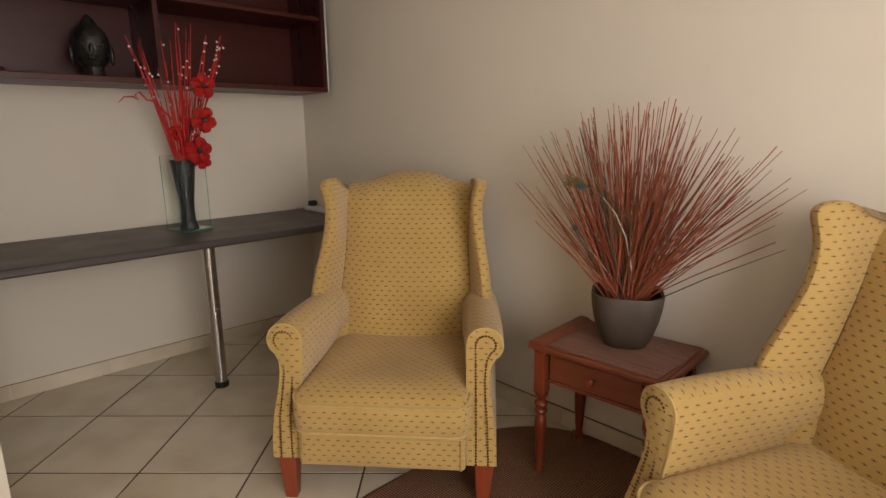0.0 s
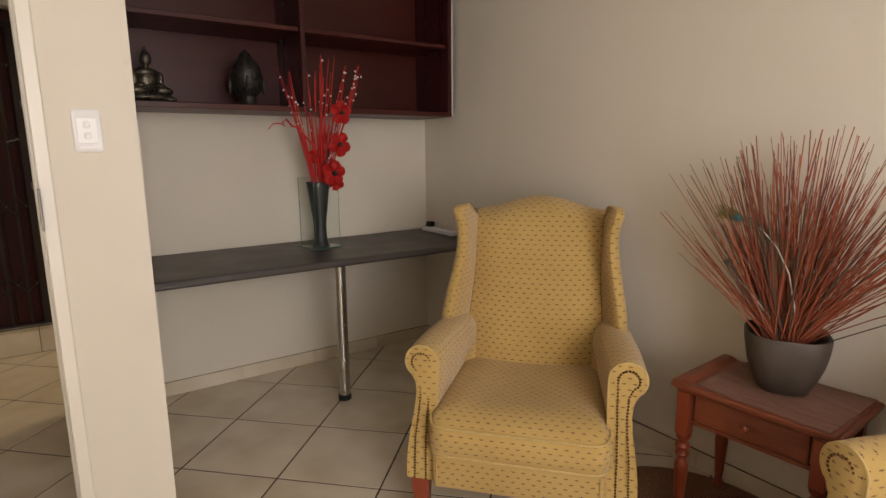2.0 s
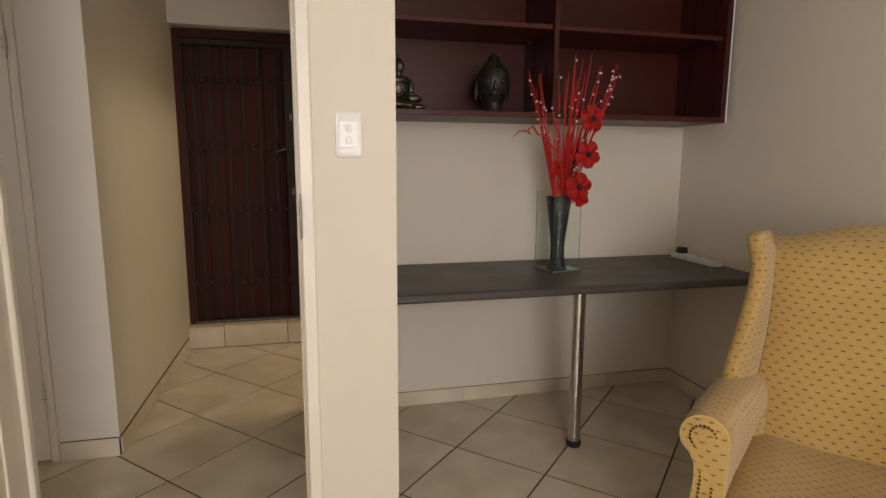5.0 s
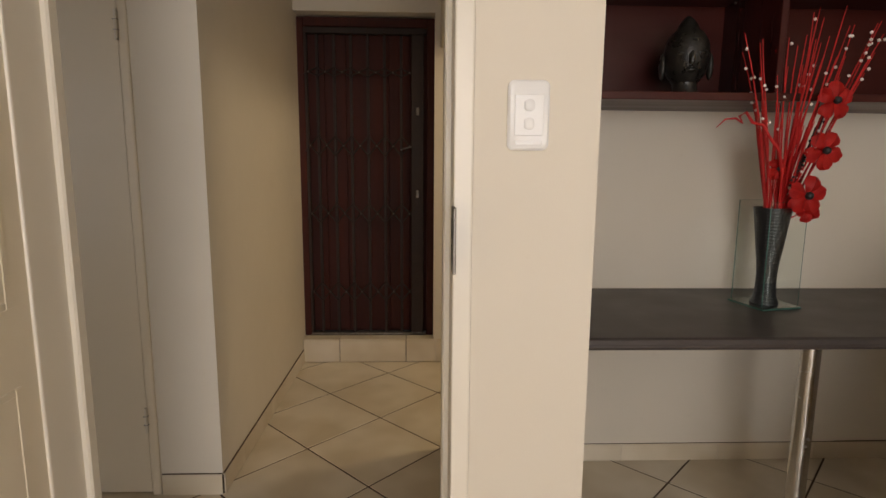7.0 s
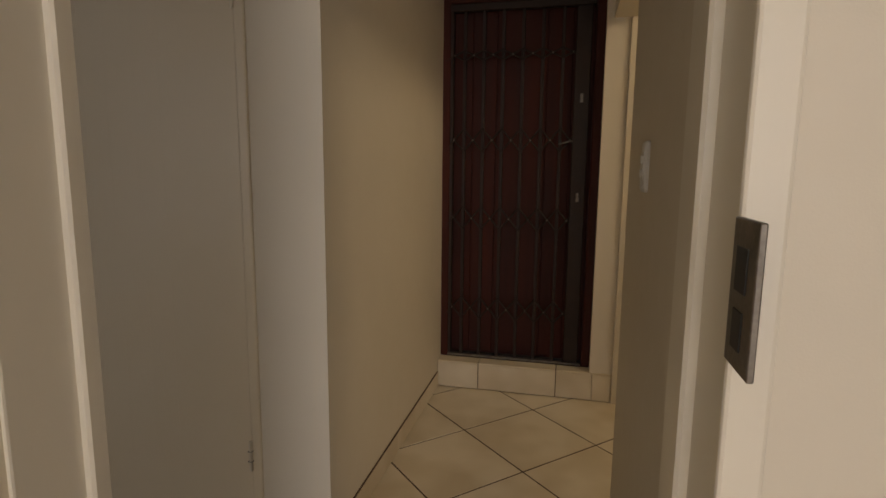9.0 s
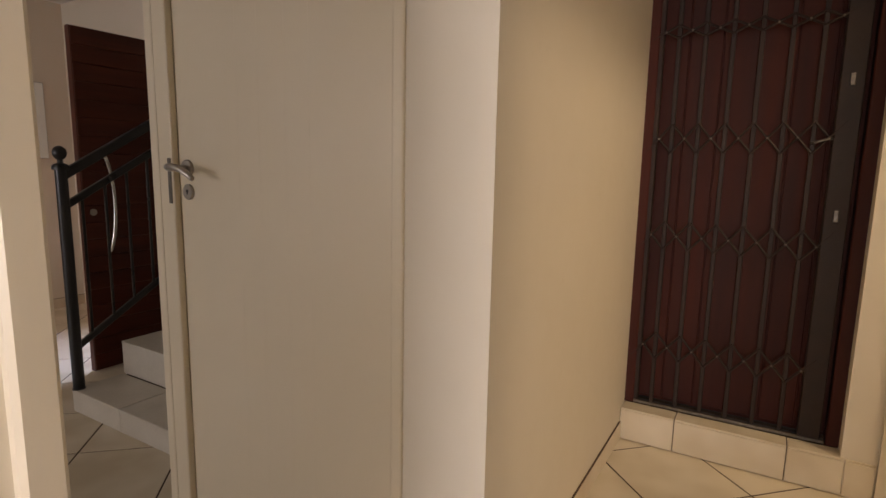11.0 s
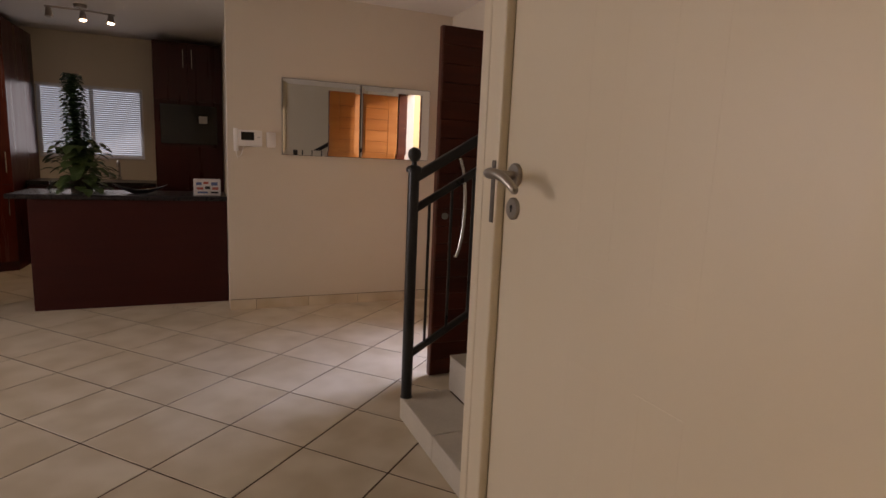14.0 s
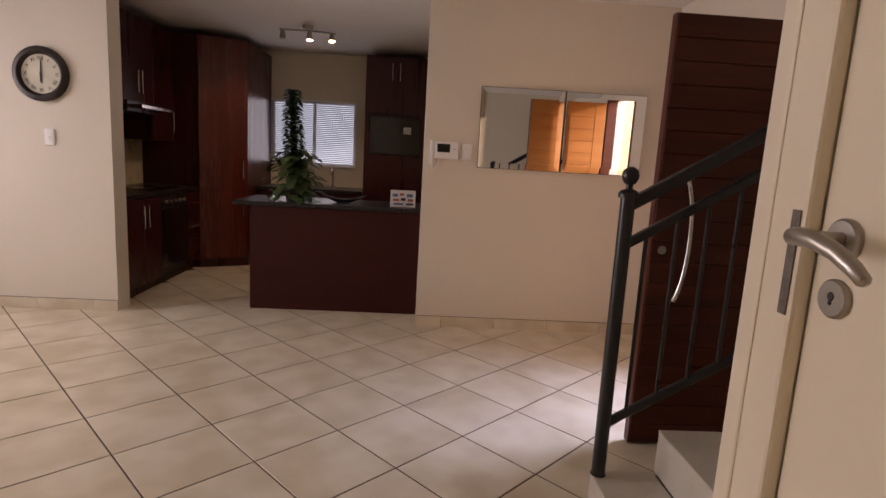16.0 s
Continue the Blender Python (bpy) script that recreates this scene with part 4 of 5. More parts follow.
# three loose sprays, with a gap between them: lean, spread, longest, how many
for lean, spread, reach, many, nub in ((-0.17, 0.085, 0.64, 15, 3), (-0.01, 0.07, 0.72, 13, 2), (0.16, 0.045, 0.69, 10, 4), (0.02, 0.06, 0.40, 20, 0)):
    for i in range(many):
        L = reach * rng.uniform(0.72, 1.0)
        dx = (lean + rng.uniform(-spread, spread)) * L / 0.65
        dy = -0.22 * L + rng.uniform(-0.07, 0.07)
        pts = [(0.012 + 0.14 * dx + 0.86 * dx * q ** 1.15 + 0.005 * math.sin(7 * q + i), 0.012 * (i % 3 - 1) + dy * q, L * q) for q in (0, 0.3, 0.6, 0.85, 1.0)]
        tw = part("twig", tube(bmesh.new(), pts, [0.0036, 0.0032, 0.0027, 0.0022, 0.0012], 5), "red_stem", fl)
        for j in range(rng.randint(0, nub)):
            k0 = Vector(pts[2]).lerp(Vector(pts[4]), rng.uniform(0.25, 0.95))
            part("bead", ball(bmesh.new(), k0 + Vector((rng.uniform(-0.010, 0.010), -0.006, 0)), 0.0058, 1), "pearl", tw, "small pearly bead")
# dark berry sprig behind the poppies
for x, z in ((0.055, 0.34), (0.085, 0.40), (0.03, 0.27)):
    sg = part("berry_sprig", T([(0.02, -0.02, 0.02), (x * 0.8, -0.06, z * 0.6), (x, -0.10, z)], 0.002, 5), "vase", fl, "dark berry sprig")
    for j in range(9):
        q = 0.5 + 0.055 * j
        part("berry", ball(bmesh.new(), (x * q + rng.uniform(-0.012, 0.012), -0.02 - 0.09 * q, z * q + rng.uniform(-0.008, 0.008)), 0.0055, 1), "pearl" if j % 4 == 0 else "vase", sg)
CURL = ((0.0, 0.06), (-0.02, 0.18), (-0.05, 0.26), (-0.095, 0.305), (-0.13, 0.345), (-0.165, 0.352), (-0.195, 0.385), (-0.215, 0.372), (-0.20, 0.350), (-0.225, 0.365), (-0.26, 0.362), (-0.285, 0.335))
part("curly_twig", T([(x, -0.02 - 0.24 * z, z) for x, z in CURL], [0.005, 0.005, 0.0055, 0.0055, 0.0055, 0.005, 0.005, 0.0045, 0.0045, 0.004, 0.003, 0.0015], 7), "red_stem", fl, smooth=True)
for c, tilt, size in (((0.098, -0.12, 0.425), 20, 1.0), ((0.088, -0.11, 0.262), -14, 1.05), ((0.052, -0.10, 0.110), 8, 1.1), ((0.072, -0.085, 0.062), 40, 0.75), ((-0.03, -0.05, 0.20), 60, 0.6)):
    fw = part("poppy", ball(bmesh.new(), (c[0], c[1] - 0.010, c[2]), 0.013 * size, 2), "vase", fl, "dark poppy centre")
    for i in range(5):
        an = radians(72 * i + tilt + rng.uniform(-8, 8))
        cup = rng.uniform(0.2, 0.9)
        bm = bmesh.new()
        rows = []
        for q in range(6):
            rr = (0.004 + 0.058 * q / 5) * size
            hw = (0.005, 0.013, 0.021, 0.026, 0.025, 0.013)[q] * size
            rows.append([bm.verts.new((c[0] + rr * math.cos(an) - w * hw * math.sin(an), c[1] - cup * 0.014 * math.sin(q * 0.62) - 0.003 * (i % 3) + 0.010 * w * w - 0.004 * math.sin(5 * w + i) * q / 5, c[2] + rr * math.sin(an) + w * hw * math.cos(an))) for w in (-1, -0.5, 0, 0.5, 1)])
        for r0, r1 in zip(rows, rows[1:]):
            for j in range(4):
                bm.faces.new((r0[j], r0[j + 1], r1[j + 1], r1[j]))
        bmesh.ops.solidify(bm, geom=bm.faces[:], thickness=0.0012)
        part("petal", bm, "red", fw, smooth=True)
    part("flower_stem", T([(0.02, 0, 0.0), (c[0] * 0.7, c[1] * 0.6, c[2] * 0.6), (c[0], c[1] + 0.004, c[2])], 0.0026, 6), "red_stem", fl)

# rug
rg = tagged(part("woven_rug", loft([[(1.28 + x * s, 1.03 + y * s, z) for x, y in round_rect(1.32, 1.92, 0.42, 10)] for s, z in ((0.995, 0.0005), (1.0, 0.004), (0.985, 0.011))]), "rug"), "reddish brown woven coir rug on the tiles", "rug")

# side table
TX, TY = 1.748, 1.445
tb = thing("side_table", pose(TX, TY, 0, 0, 0, 3), "small reddish wooden side table with one drawer", "side table")
part("tabletop", B((-0.185, -0.245, 0.500), (0.185, 0.245, 0.520), 0.006, 2), "rosewood_y", tb)
part("top_moulding", B((-0.172, -0.232, 0.488), (0.172, 0.232, 0.4995), 0.004), "rosewood_y", tb)
part("raised_end", loft([[(x, 0.215 + dy, z) for dy, z in ((-0.028, 0.5205), (0.028, 0.5205), (0.022, 0.530), (-0.006, 0.530))] for x in (-0.18, 0.18)]), "rosewood_y", tb)
part("end_scroll", T([(-0.178, -0.250, 0.506), (0.178, -0.250, 0.506)], 0.011, 12), "rosewood_y", tb, smooth=True)
part("apron", B((0.13, -0.195, 0.375), (0.148, 0.195, 0.4875), 0.002), "rosewood_y", tb)
for y in (-0.205, 0.187):
    part("apron", B((-0.13, y, 0.375), (0.13, y + 0.018, 0.4875), 0.002), "rosewood_y", tb)
part("drawer_rail", B((-0.148, -0.18, 0.372), (-0.13, 0.18, 0.388), 0.002), "rosewood_y", tb)
dr = part("drawer", B((-0.153, -0.172, 0.390), (-0.132, 0.172, 0.484), 0.004), "rosewood_y", tb)
part("knob", loft([[(-0.153 - d, r * math.cos(2 * math.pi * i / 16), 0.437 + r * math.sin(2 * math.pi * i / 16)) for i in range(16)] for r, d in ((0.007, 0), (0.006, 0.01), (0.013, 0.016), (0.014, 0.022), (0.008, 0.028))]), "rosewood", dr, "turned wooden knob", True)
for x in (-0.148, 0.148):
    for y in (-0.205, 0.205):
        pr = [(0.012, 0.0), (0.019, 0.010), (0.021, 0.022), (0.014, 0.036), (0.013, 0.046), (0.016, 0.075), (0.020, 0.14), (0.023, 0.195), (0.021, 0.222), (0.014, 0.236), (0.013, 0.241), (0.023, 0.249), (0.025, 0.257), (0.021, 0.264), (0.014, 0.269), (0.023, 0.276), (0.0255, 0.285), (0.021, 0.293), (0.014, 0.299), (0.019, 0.309), (0.025, 0.319), (0.026, 0.33)]
        l = part("leg", lathe(pr, 16, x, y), "rosewood", tb, smooth=True)
        part("leg_block", B((x - 0.022, y - 0.022, 0.330), (x + 0.022, y + 0.022, 0.4875), 0.003), "rosewood", l)
tagged(part("place_mat", boxes(((TX - 0.168, TY - 0.235, 0.5205), (TX + 0.168, TY + 0.165, 0.5235)), bevel=0.001), "mat"), "reddish brown reed place mat on the side table", "place mat")

# pot with dyed reeds and peacock feathers
PX, PY, PZ = 1.785, 1.43, 0.524
pt = thing("reed_pot", pose(PX, PY, PZ), "charcoal clay pot with a squared rim", "pot")
secs = []
for w, z in ((0.125, 0.0), (0.145, 0.006), (0.185, 0.05), (0.218, 0.10), (0.236, 0.15), (0.242, 0.188), (0.238, 0.194), (0.220, 0.192), (0.212, 0.15), (0.20, 0.13)):
    secs.append([(x * math.cos(0.5) - y * math.sin(0.5), x * math.sin(0.5) + y * math.cos(0.5), z) for x, y in round_rect(w, w, w * 0.36, 5)])
part("pot_body", loft(secs), "pot", pt, smooth=True)
rng = random.Random(11)
rd = thing("dried_reed_bunch", pose(PX, PY, PZ + 0.135), "fan of thin reddish dyed dried reeds", "dried plant")
rest = bmesh.new()
for i in range(350):
    a = rng.triangular(-0.92, 0.93, 0.12) if i > 5 else (0.96, 0.98, 0.93, -0.86, -0.80, -0.84)[i]
    L = rng.uniform(0.40, 0.70) * (1.04 - 0.10 * abs(a))
    lx = rng.uniform(-0.20, 0.10) * (1 if a < 0.6 else 0.5)
    dy, dz = -math.sin(a), math.cos(a)
    b0 = Vector((rng.uniform(-0.045, 0.045), rng.uniform(-0.045, 0.045), 0))
    d = Vector((lx - 0.10 * max(0, -a), dy, dz)).normalized()
    bend = Vector((rng.uniform(-0.02, 0.02), -0.03 * rng.uniform(-0.4, 1), -0.025 * rng.random()))
    own = i < 300
    bm = bmesh.new() if own else rest
    tube(bm, [b0, b0 + d * L * 0.5, b0 + d * L + bend], [0.0022, 0.0018, 0.0009 if i % 3 else 0.0016], 5)
    if own:
        part("reed", bm, "reed", rd)
part("reed_filling", rest, "reed", rd, kind="stuff")
# one long feather that bows over, and one short one
for line, tip, eye in ((((0, -0.03, 0.02), (-0.05, -0.035, 0.15), (-0.065, -0.015, 0.26), (-0.075, 0.02, 0.335), (-0.08, 0.065, 0.385), (-0.08, 0.12, 0.413)), (-0.085, 0.155, 0.425), True), (((0, 0.0, 0.02), (-0.04, 0.04, 0.105), (-0.06, 0.095, 0.175), (-0.07, 0.145, 0.225)), (-0.075, 0.175, 0.272), False)):
    q = [Vector(p) for p in line] + [Vector(tip)]
    fe = part("peacock_feather", T(q, [0.0027 - 0.0018 * i / (len(q) - 1) for i in range(len(q))], 6), "feather", rd, "peacock feather with a pale quill")
    bm = bmesh.new()
    run = cap_path(q[len(q) // 2 - 1:], 0.006)
    for j, p in enumerate(run):
        u = j / len(run)
        for side in (-1, 1):
            w = (0.070 if eye else 0.030) * (1.05 - 0.6 * u) * rng.uniform(0.7, 1.1)
            o = Vector((-0.010, side * w * (0.9 if side < 0 else 0.6), w * 0.45 * side * (-0.4 if side > 0 else -0.25)))
            tube(bm, [p, p + o * 0.55 + Vector((0, 0, 0.008)), p + o], [0.0013, 0.0011, 0.0006], 3)
    part("barb", bm, "feather_dark", fe, kind="stuff")
    e = Vector(tip)
    if eye:
        vane = bmesh.new()
        for j in range(26):
            an = 2.5 + 1.5 * (j / 25 - 0.5) * 1.6
            tube(vane, [e + Vector((0, -0.03, -0.008)), e + Vector((-0.004, 0.02 * math.cos(an) * -1, 0.020 * math.sin(an) * (1 if j % 2 else -0.6))), e + Vector((-0.006, 0.052 + 0.018 * math.sin(j * 2.1), 0.014 + 0.022 * math.cos(j * 1.3)))], [0.0022, 0.0030, 0.0006], 4)
        part("vane", vane, "feather_gold", fe, "olive gold feather vane", kind="stuff")
        part("feather_eye", ball(bmesh.new(), e + Vector((-0.010, -0.010, -0.004)), (0.004, 0.019, 0.012), 2), "feather_blue", fe, "dark blue-green feather eye")
    else:
        tuft = bmesh.new()
        for j in range(40):
            d = Vector((rng.uniform(-1, 1), rng.uniform(-1, 1), rng.uniform(-1, 1))).normalized() * rng.uniform(0.010, 0.019)
            tube(tuft, [e, e + d * 0.6, e + d + Vector((0, 0, -0.002))], [0.002, 0.0014, 0.0005], 4)
        part("feather_tuft", tuft, "feather_dark", fe, kind="stuff")


# ---- living wing ----
WING = LIVING
light_switch(pose(XM, 3.415, 1.40, 0, 0, 90), "white plastic light switch beside the mirrors", 1)
light_switch(pose(XK, 0.272, 1.335, 0, 0, 90), "white plastic light switch below the wall clock", 1)
# ---- entrance: stairs, balustrade, front door ----
SX0, SX1 = -3.42, -2.18
stairs = tagged(thing("staircase", Matrix(), "cream tiled stairs rising beside the closet", "stairs"), kind="structure")
tops = [0.12, 0.305, 0.475, 0.645, 0.815]
for i, z in enumerate(tops):
    y0 = 3.80 + 0.265 * i
    y1 = y0 + 0.265 if i < 4 else YF - 0.002
    part("step_core", B((SX0 + 0.010, y0 + 0.010, 0 if i == 0 else tops[i - 1] - 0.01), (SX1, y1 + 0.02 if i < 4 else y1, z - 0.010)), "grout", stairs)
    zb = 0.001 if i == 0 else tops[i - 1]
    for x0, x1 in ((SX0, SX0 + 0.43), (SX0 + 0.434, SX0 + 0.864), (SX0 + 0.868, SX1)):
        part("riser_tile", B((x0, y0, zb + 0.001), (x1, y0 + 0.009, z - 0.0105), 0.0015), "stair", stairs)
        part("tread_tile", B((x0, y0 - 0.004, z - 0.010), (x1, y1 - 0.005 if i < 4 else y1, z), 0.003), "stair", stairs)
    part("side_tile", B((SX0, y0 + 0.0095, 0.001), (SX0 + 0.009, y1 + 0.009 if i < 4 else y1, z - 0.0105), 0.0015), "stair", stairs)

bl = thing("stair_balustrade", Matrix(), "black steel stair balustrade with a ball-topped newel post", "balustrade")
NX, NY = SX0 + 0.025, 3.822
part("newel_post", T([(NX, NY, 0.121), (NX, NY, 1.235)], 0.027, 20), "black_metal", bl, smooth=True)
part("newel_cap", lathe([(0.037, 1.235), (0.038, 1.25), (0.030, 1.262), (0.013, 1.268), (0.012, 1.283), (0.020, 1.288), (0.029, 1.302), (0.032, 1.318), (0.027, 1.336), (0.014, 1.347), (0.004, 1.350)], 20, NX, NY), "black_metal", bl, smooth=True)
part("base_plate", lathe([(0.031, 0.1205), (0.031, 0.124), (0.028, 0.126)], 20, NX, NY), "black_metal", bl)
SL = 0.60
Y2 = 4.90
for nm, z, w, h in (("handrail", 1.205, 0.022, 0.026), ("middle_rail", 1.055, 0.017, 0.020), ("bottom_rail", 0.335, 0.015, 0.018)):
    z2 = z + SL * (Y2 - NY)
    part(nm, loft([[(NX + x, y, zz + q) for x, q in round_rect(2 * w, 2 * h, 0.008, 3)] for y, zz in ((NY, z), (Y2, z2))]), "black_metal", bl, smooth=True)
for i in range(8):
    y = NY + 0.085 + 0.115 * i
    part("baluster", T([(NX, y, 0.335 + SL * (y - NY)), (NX, y, 1.055 + SL * (y - NY))], 0.0075, 10), "black_metal", bl, smooth=True)
part("end_post", T([(NX, Y2, 0.816), (NX, Y2, 1.86)], 0.026, 16), "black_metal", bl, smooth=True)

FX, FY = -3.885, 4.135
fd = tagged(thing("door_5", pose(FX, FY, 0.008), "open reddish timber front door of horizontal planks", "door"), kind="structure")
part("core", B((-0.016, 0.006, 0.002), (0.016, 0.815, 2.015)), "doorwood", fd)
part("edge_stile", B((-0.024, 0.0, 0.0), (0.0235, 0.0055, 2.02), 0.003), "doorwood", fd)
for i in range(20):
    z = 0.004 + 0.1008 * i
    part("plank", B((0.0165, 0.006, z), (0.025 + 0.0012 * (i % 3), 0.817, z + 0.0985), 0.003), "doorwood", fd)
for y0, y1 in ((0.006, 0.12), (0.70, 0.815)):
    part("stile", B((-0.026, y0, 0.002), (-0.0165, y1, 2.015), 0.004), "door_outside", fd)
for z0, z1 in ((0.002, 0.22), (0.95, 1.10), (1.86, 2.015)):
    part("rail", B((-0.026, 0.1205, z0), (-0.0165, 0.6995, z1), 0.004), "door_outside", fd)
for z0, z1 in ((0.2205, 0.9495), (1.1005, 1.8595)):
    for i in range(6):
        h = (z1 - z0) / 6
        part("panel_plank", B((-0.022, 0.1205, z0 + h * i), (-0.0165, 0.6995, z0 + h * (i + 1) - 0.002), 0.002), "door_outside", fd)
arc = [(0.070, 0.085 + 0.075 * math.cos(q), 1.02 + 0.285 * math.sin(q) / math.sin(1.15)) for q in [-1.15 + 2.3 * i / 14 for i in range(15)]]
hp = part("pull_handle", T(arc, 0.011, 12), "chrome", fd, "bow-shaped brushed steel pull handle", True)
for j in (2, 12):
    part("stand_off", T([(0.026, arc[j][1], arc[j][2]), arc[j]], 0.008, 10), "chrome", hp)
part("lock_cover", lathe([(0.02, 0.026), (0.02, 0.032), (0.015, 0.034)], 16), "steel", fd).matrix_local = pose(0, 0.055, 0.97, 0, 90, 0)
ff = tagged(thing("door_frame", Matrix(), "reddish timber front door frame", "door frame"), kind="structure")
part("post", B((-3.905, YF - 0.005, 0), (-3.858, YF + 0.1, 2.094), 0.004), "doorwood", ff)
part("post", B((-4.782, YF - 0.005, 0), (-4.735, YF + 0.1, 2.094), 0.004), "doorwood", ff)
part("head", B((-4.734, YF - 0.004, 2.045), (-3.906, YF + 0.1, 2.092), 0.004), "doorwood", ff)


# ---- mirror wall ----
def bevelled_mirror(y0, y1, z0, z1):
    t = thing("wall_mirror", pose(XM + 0.010, (y0 + y1) / 2, (z0 + z1) / 2, 0, 0, -1.4), "square frameless mirror with a wide slanted glass border", "mirror", "two mirrors side by side")
    w, h, e = (y1 - y0) / 2, (z1 - z0) / 2, 0.042
    part("backing", B((-0.001, -w - 0.003, -h - 0.003), (0.010, w + 0.003, h + 0.003)), "black_plastic", t)
    part("mirror_glass", B((0.0105, -w + e, -h + e), (0.0205, w - e, h - e)), "mirror", t)
    o, n = [(-w, -h), (w, -h), (w, h), (-w, h)], [(-w + e, -h + e), (w - e, -h + e), (w - e, h - e), (-w + e, h - e)]
    for i in range(4):
        j = (i + 1) % 4
        bm = loft([[(0.0105, *o[i]), (0.0105, *o[j]), (0.0105, *n[j]), (0.0105, *n[i])], [(0.0155, *o[i]), (0.0155, *o[j]), (0.0202, *n[j]), (0.0202, *n[i])]])
        part("bevel_strip", bm, "mirror", t)
    return t


bevelled_mirror(3.502, 4.134, 1.29, 1.895)
bevelled_mirror(4.150, 4.768, 1.29, 1.895)

ic = thing("intercom", pose(XM, 3.225, 1.405), "white wall intercom with a small dark screen and handset", "intercom")
part("body", B((0.0, -0.060, -0.064), (0.022, 0.120, 0.064), 0.006, 2), "plastic", ic)
part("screen", B((0.0215, -0.040, -0.016), (0.0235, 0.058, 0.048), 0.001), "black_glass", ic)
part("handset", loft([[(0.012 + d, -0.078 + y, z) for d, y in round_rect(0.022, 0.036, 0.009, 4)] for z in (-0.105, -0.09, 0.06, 0.072)]), "plastic", ic, smooth=True)
part("button", B((0.0215, 0.082, 0.005), (0.0245, 0.106, 0.014), 0.002), "plastic_grey", ic)
part("cord", T([(0.02, -0.078, -0.104), (0.024, -0.07, -0.16), (0.02, -0.04, -0.13), (0.012, -0.02, -0.066)], 0.0035, 6), "plastic", ic)

# clock
ck = thing("wall_clock", pose(XK, 0.240, 1.79), "round dark-rimmed wall clock with a cream face", "clock")


def ring_x(r0, r1, x0, x1, n=48, bm=None):
    """A ring about the x axis."""
    rows = [[(x, r * math.sin(2 * math.pi * i / n), r * math.cos(2 * math.pi * i / n)) for i in range(n)] for r, x in ((r0, x0), (r0, x1 * 0.7), ((r0 * 2 + r1) / 3, x1), ((r0 + 2 * r1) / 3, x1), (r1, x1 * 0.5), (r1, x0))]
    bm = bm or bmesh.new()
    V = [[bm.verts.new(p) for p in row] for row in rows]
    for a, b in zip(V, V[1:] + V[:1]):
        for i in range(n):
            bm.faces.new((a[i], a[(i + 1) % n], b[(i + 1) % n], b[i]))
    return bm


part("rim", ring_x(0.198, 0.142, 0.001, 0.038), "clock_rim", ck, smooth=True)
part("face", loft([[(x, 0.144 * math.sin(2 * math.pi * i / 48), 0.144 * math.cos(2 * math.pi * i / 48)) for i in range(48)] for x in (0.002, 0.012)]), "clock_face", ck)
for t, nm in enumerate(("XII", "I", "II", "III", "IIII", "V", "VI", "VII", "VIII", "IX", "X", "XI")):
    cu = bpy.data.curves.new("numeral", "FONT")
    cu.body, cu.size, cu.align_x, cu.align_y, cu.extrude = nm, 0.036, "CENTER", "CENTER", 0.0008
    o = new("numeral", cu)
    me = bpy.data.meshes.new_from_object(o)
    bpy.data.objects.remove(o)
    me.materials.clear()
    me.materials.append(M["black_metal"])
    o = new("numeral", me)
    o.parent = ck
    an = radians(30 * t)
    o.matrix_local = Matrix.Translation((0.0135, 0.112 * math.sin(an), 0.112 * math.cos(an))) @ Matrix(((0, 0, 1, 0), (1, 0, 0, 0), (0, 1, 0, 0), (0, 0, 0, 1))) @ pose(0, 0, 0, 0, 0, -30 * t)
for nm, a, L, w in (("hour_hand", 180, 0.07, 0.006), ("minute_hand", 2, 0.105, 0.004)):
    an = radians(a)
    part(nm, loft([[(x, 0.0 * 0 + d * math.cos(an) + q * math.sin(an), -d * math.sin(an) + q * math.cos(an)) for d, q in ((-w, -0.02), (w, -0.02), (w * 1.3, L * 0.7), (0, L), (-w * 1.3, L * 0.7))] for x in (0.015, 0.017)]), "black_metal", ck)
part("hub", loft([[(x, 0.009 * math.sin(2 * math.pi * i / 14), 0.009 * math.cos(2 * math.pi * i / 14)) for i in range(14)] for x in (0.013, 0.020)]), "black_metal", ck)


# ---- kitchen ----
def bar_handle(parent, p0, p1, out, r=0.006):
    """A bar between two points, on two short posts; out: the way it stands off."""
    a, b, o = Vector(p0), Vector(p1), Vector(out)
    h = part("handle", T([a + o, b + o], r, 10), "chrome", parent, "brushed steel bar handle", True)
    for q in (0.12, 0.88):
        p = a.lerp(b, q)
        part("post", T([p, p + o], r * 0.7, 8), "chrome", h)
    return h


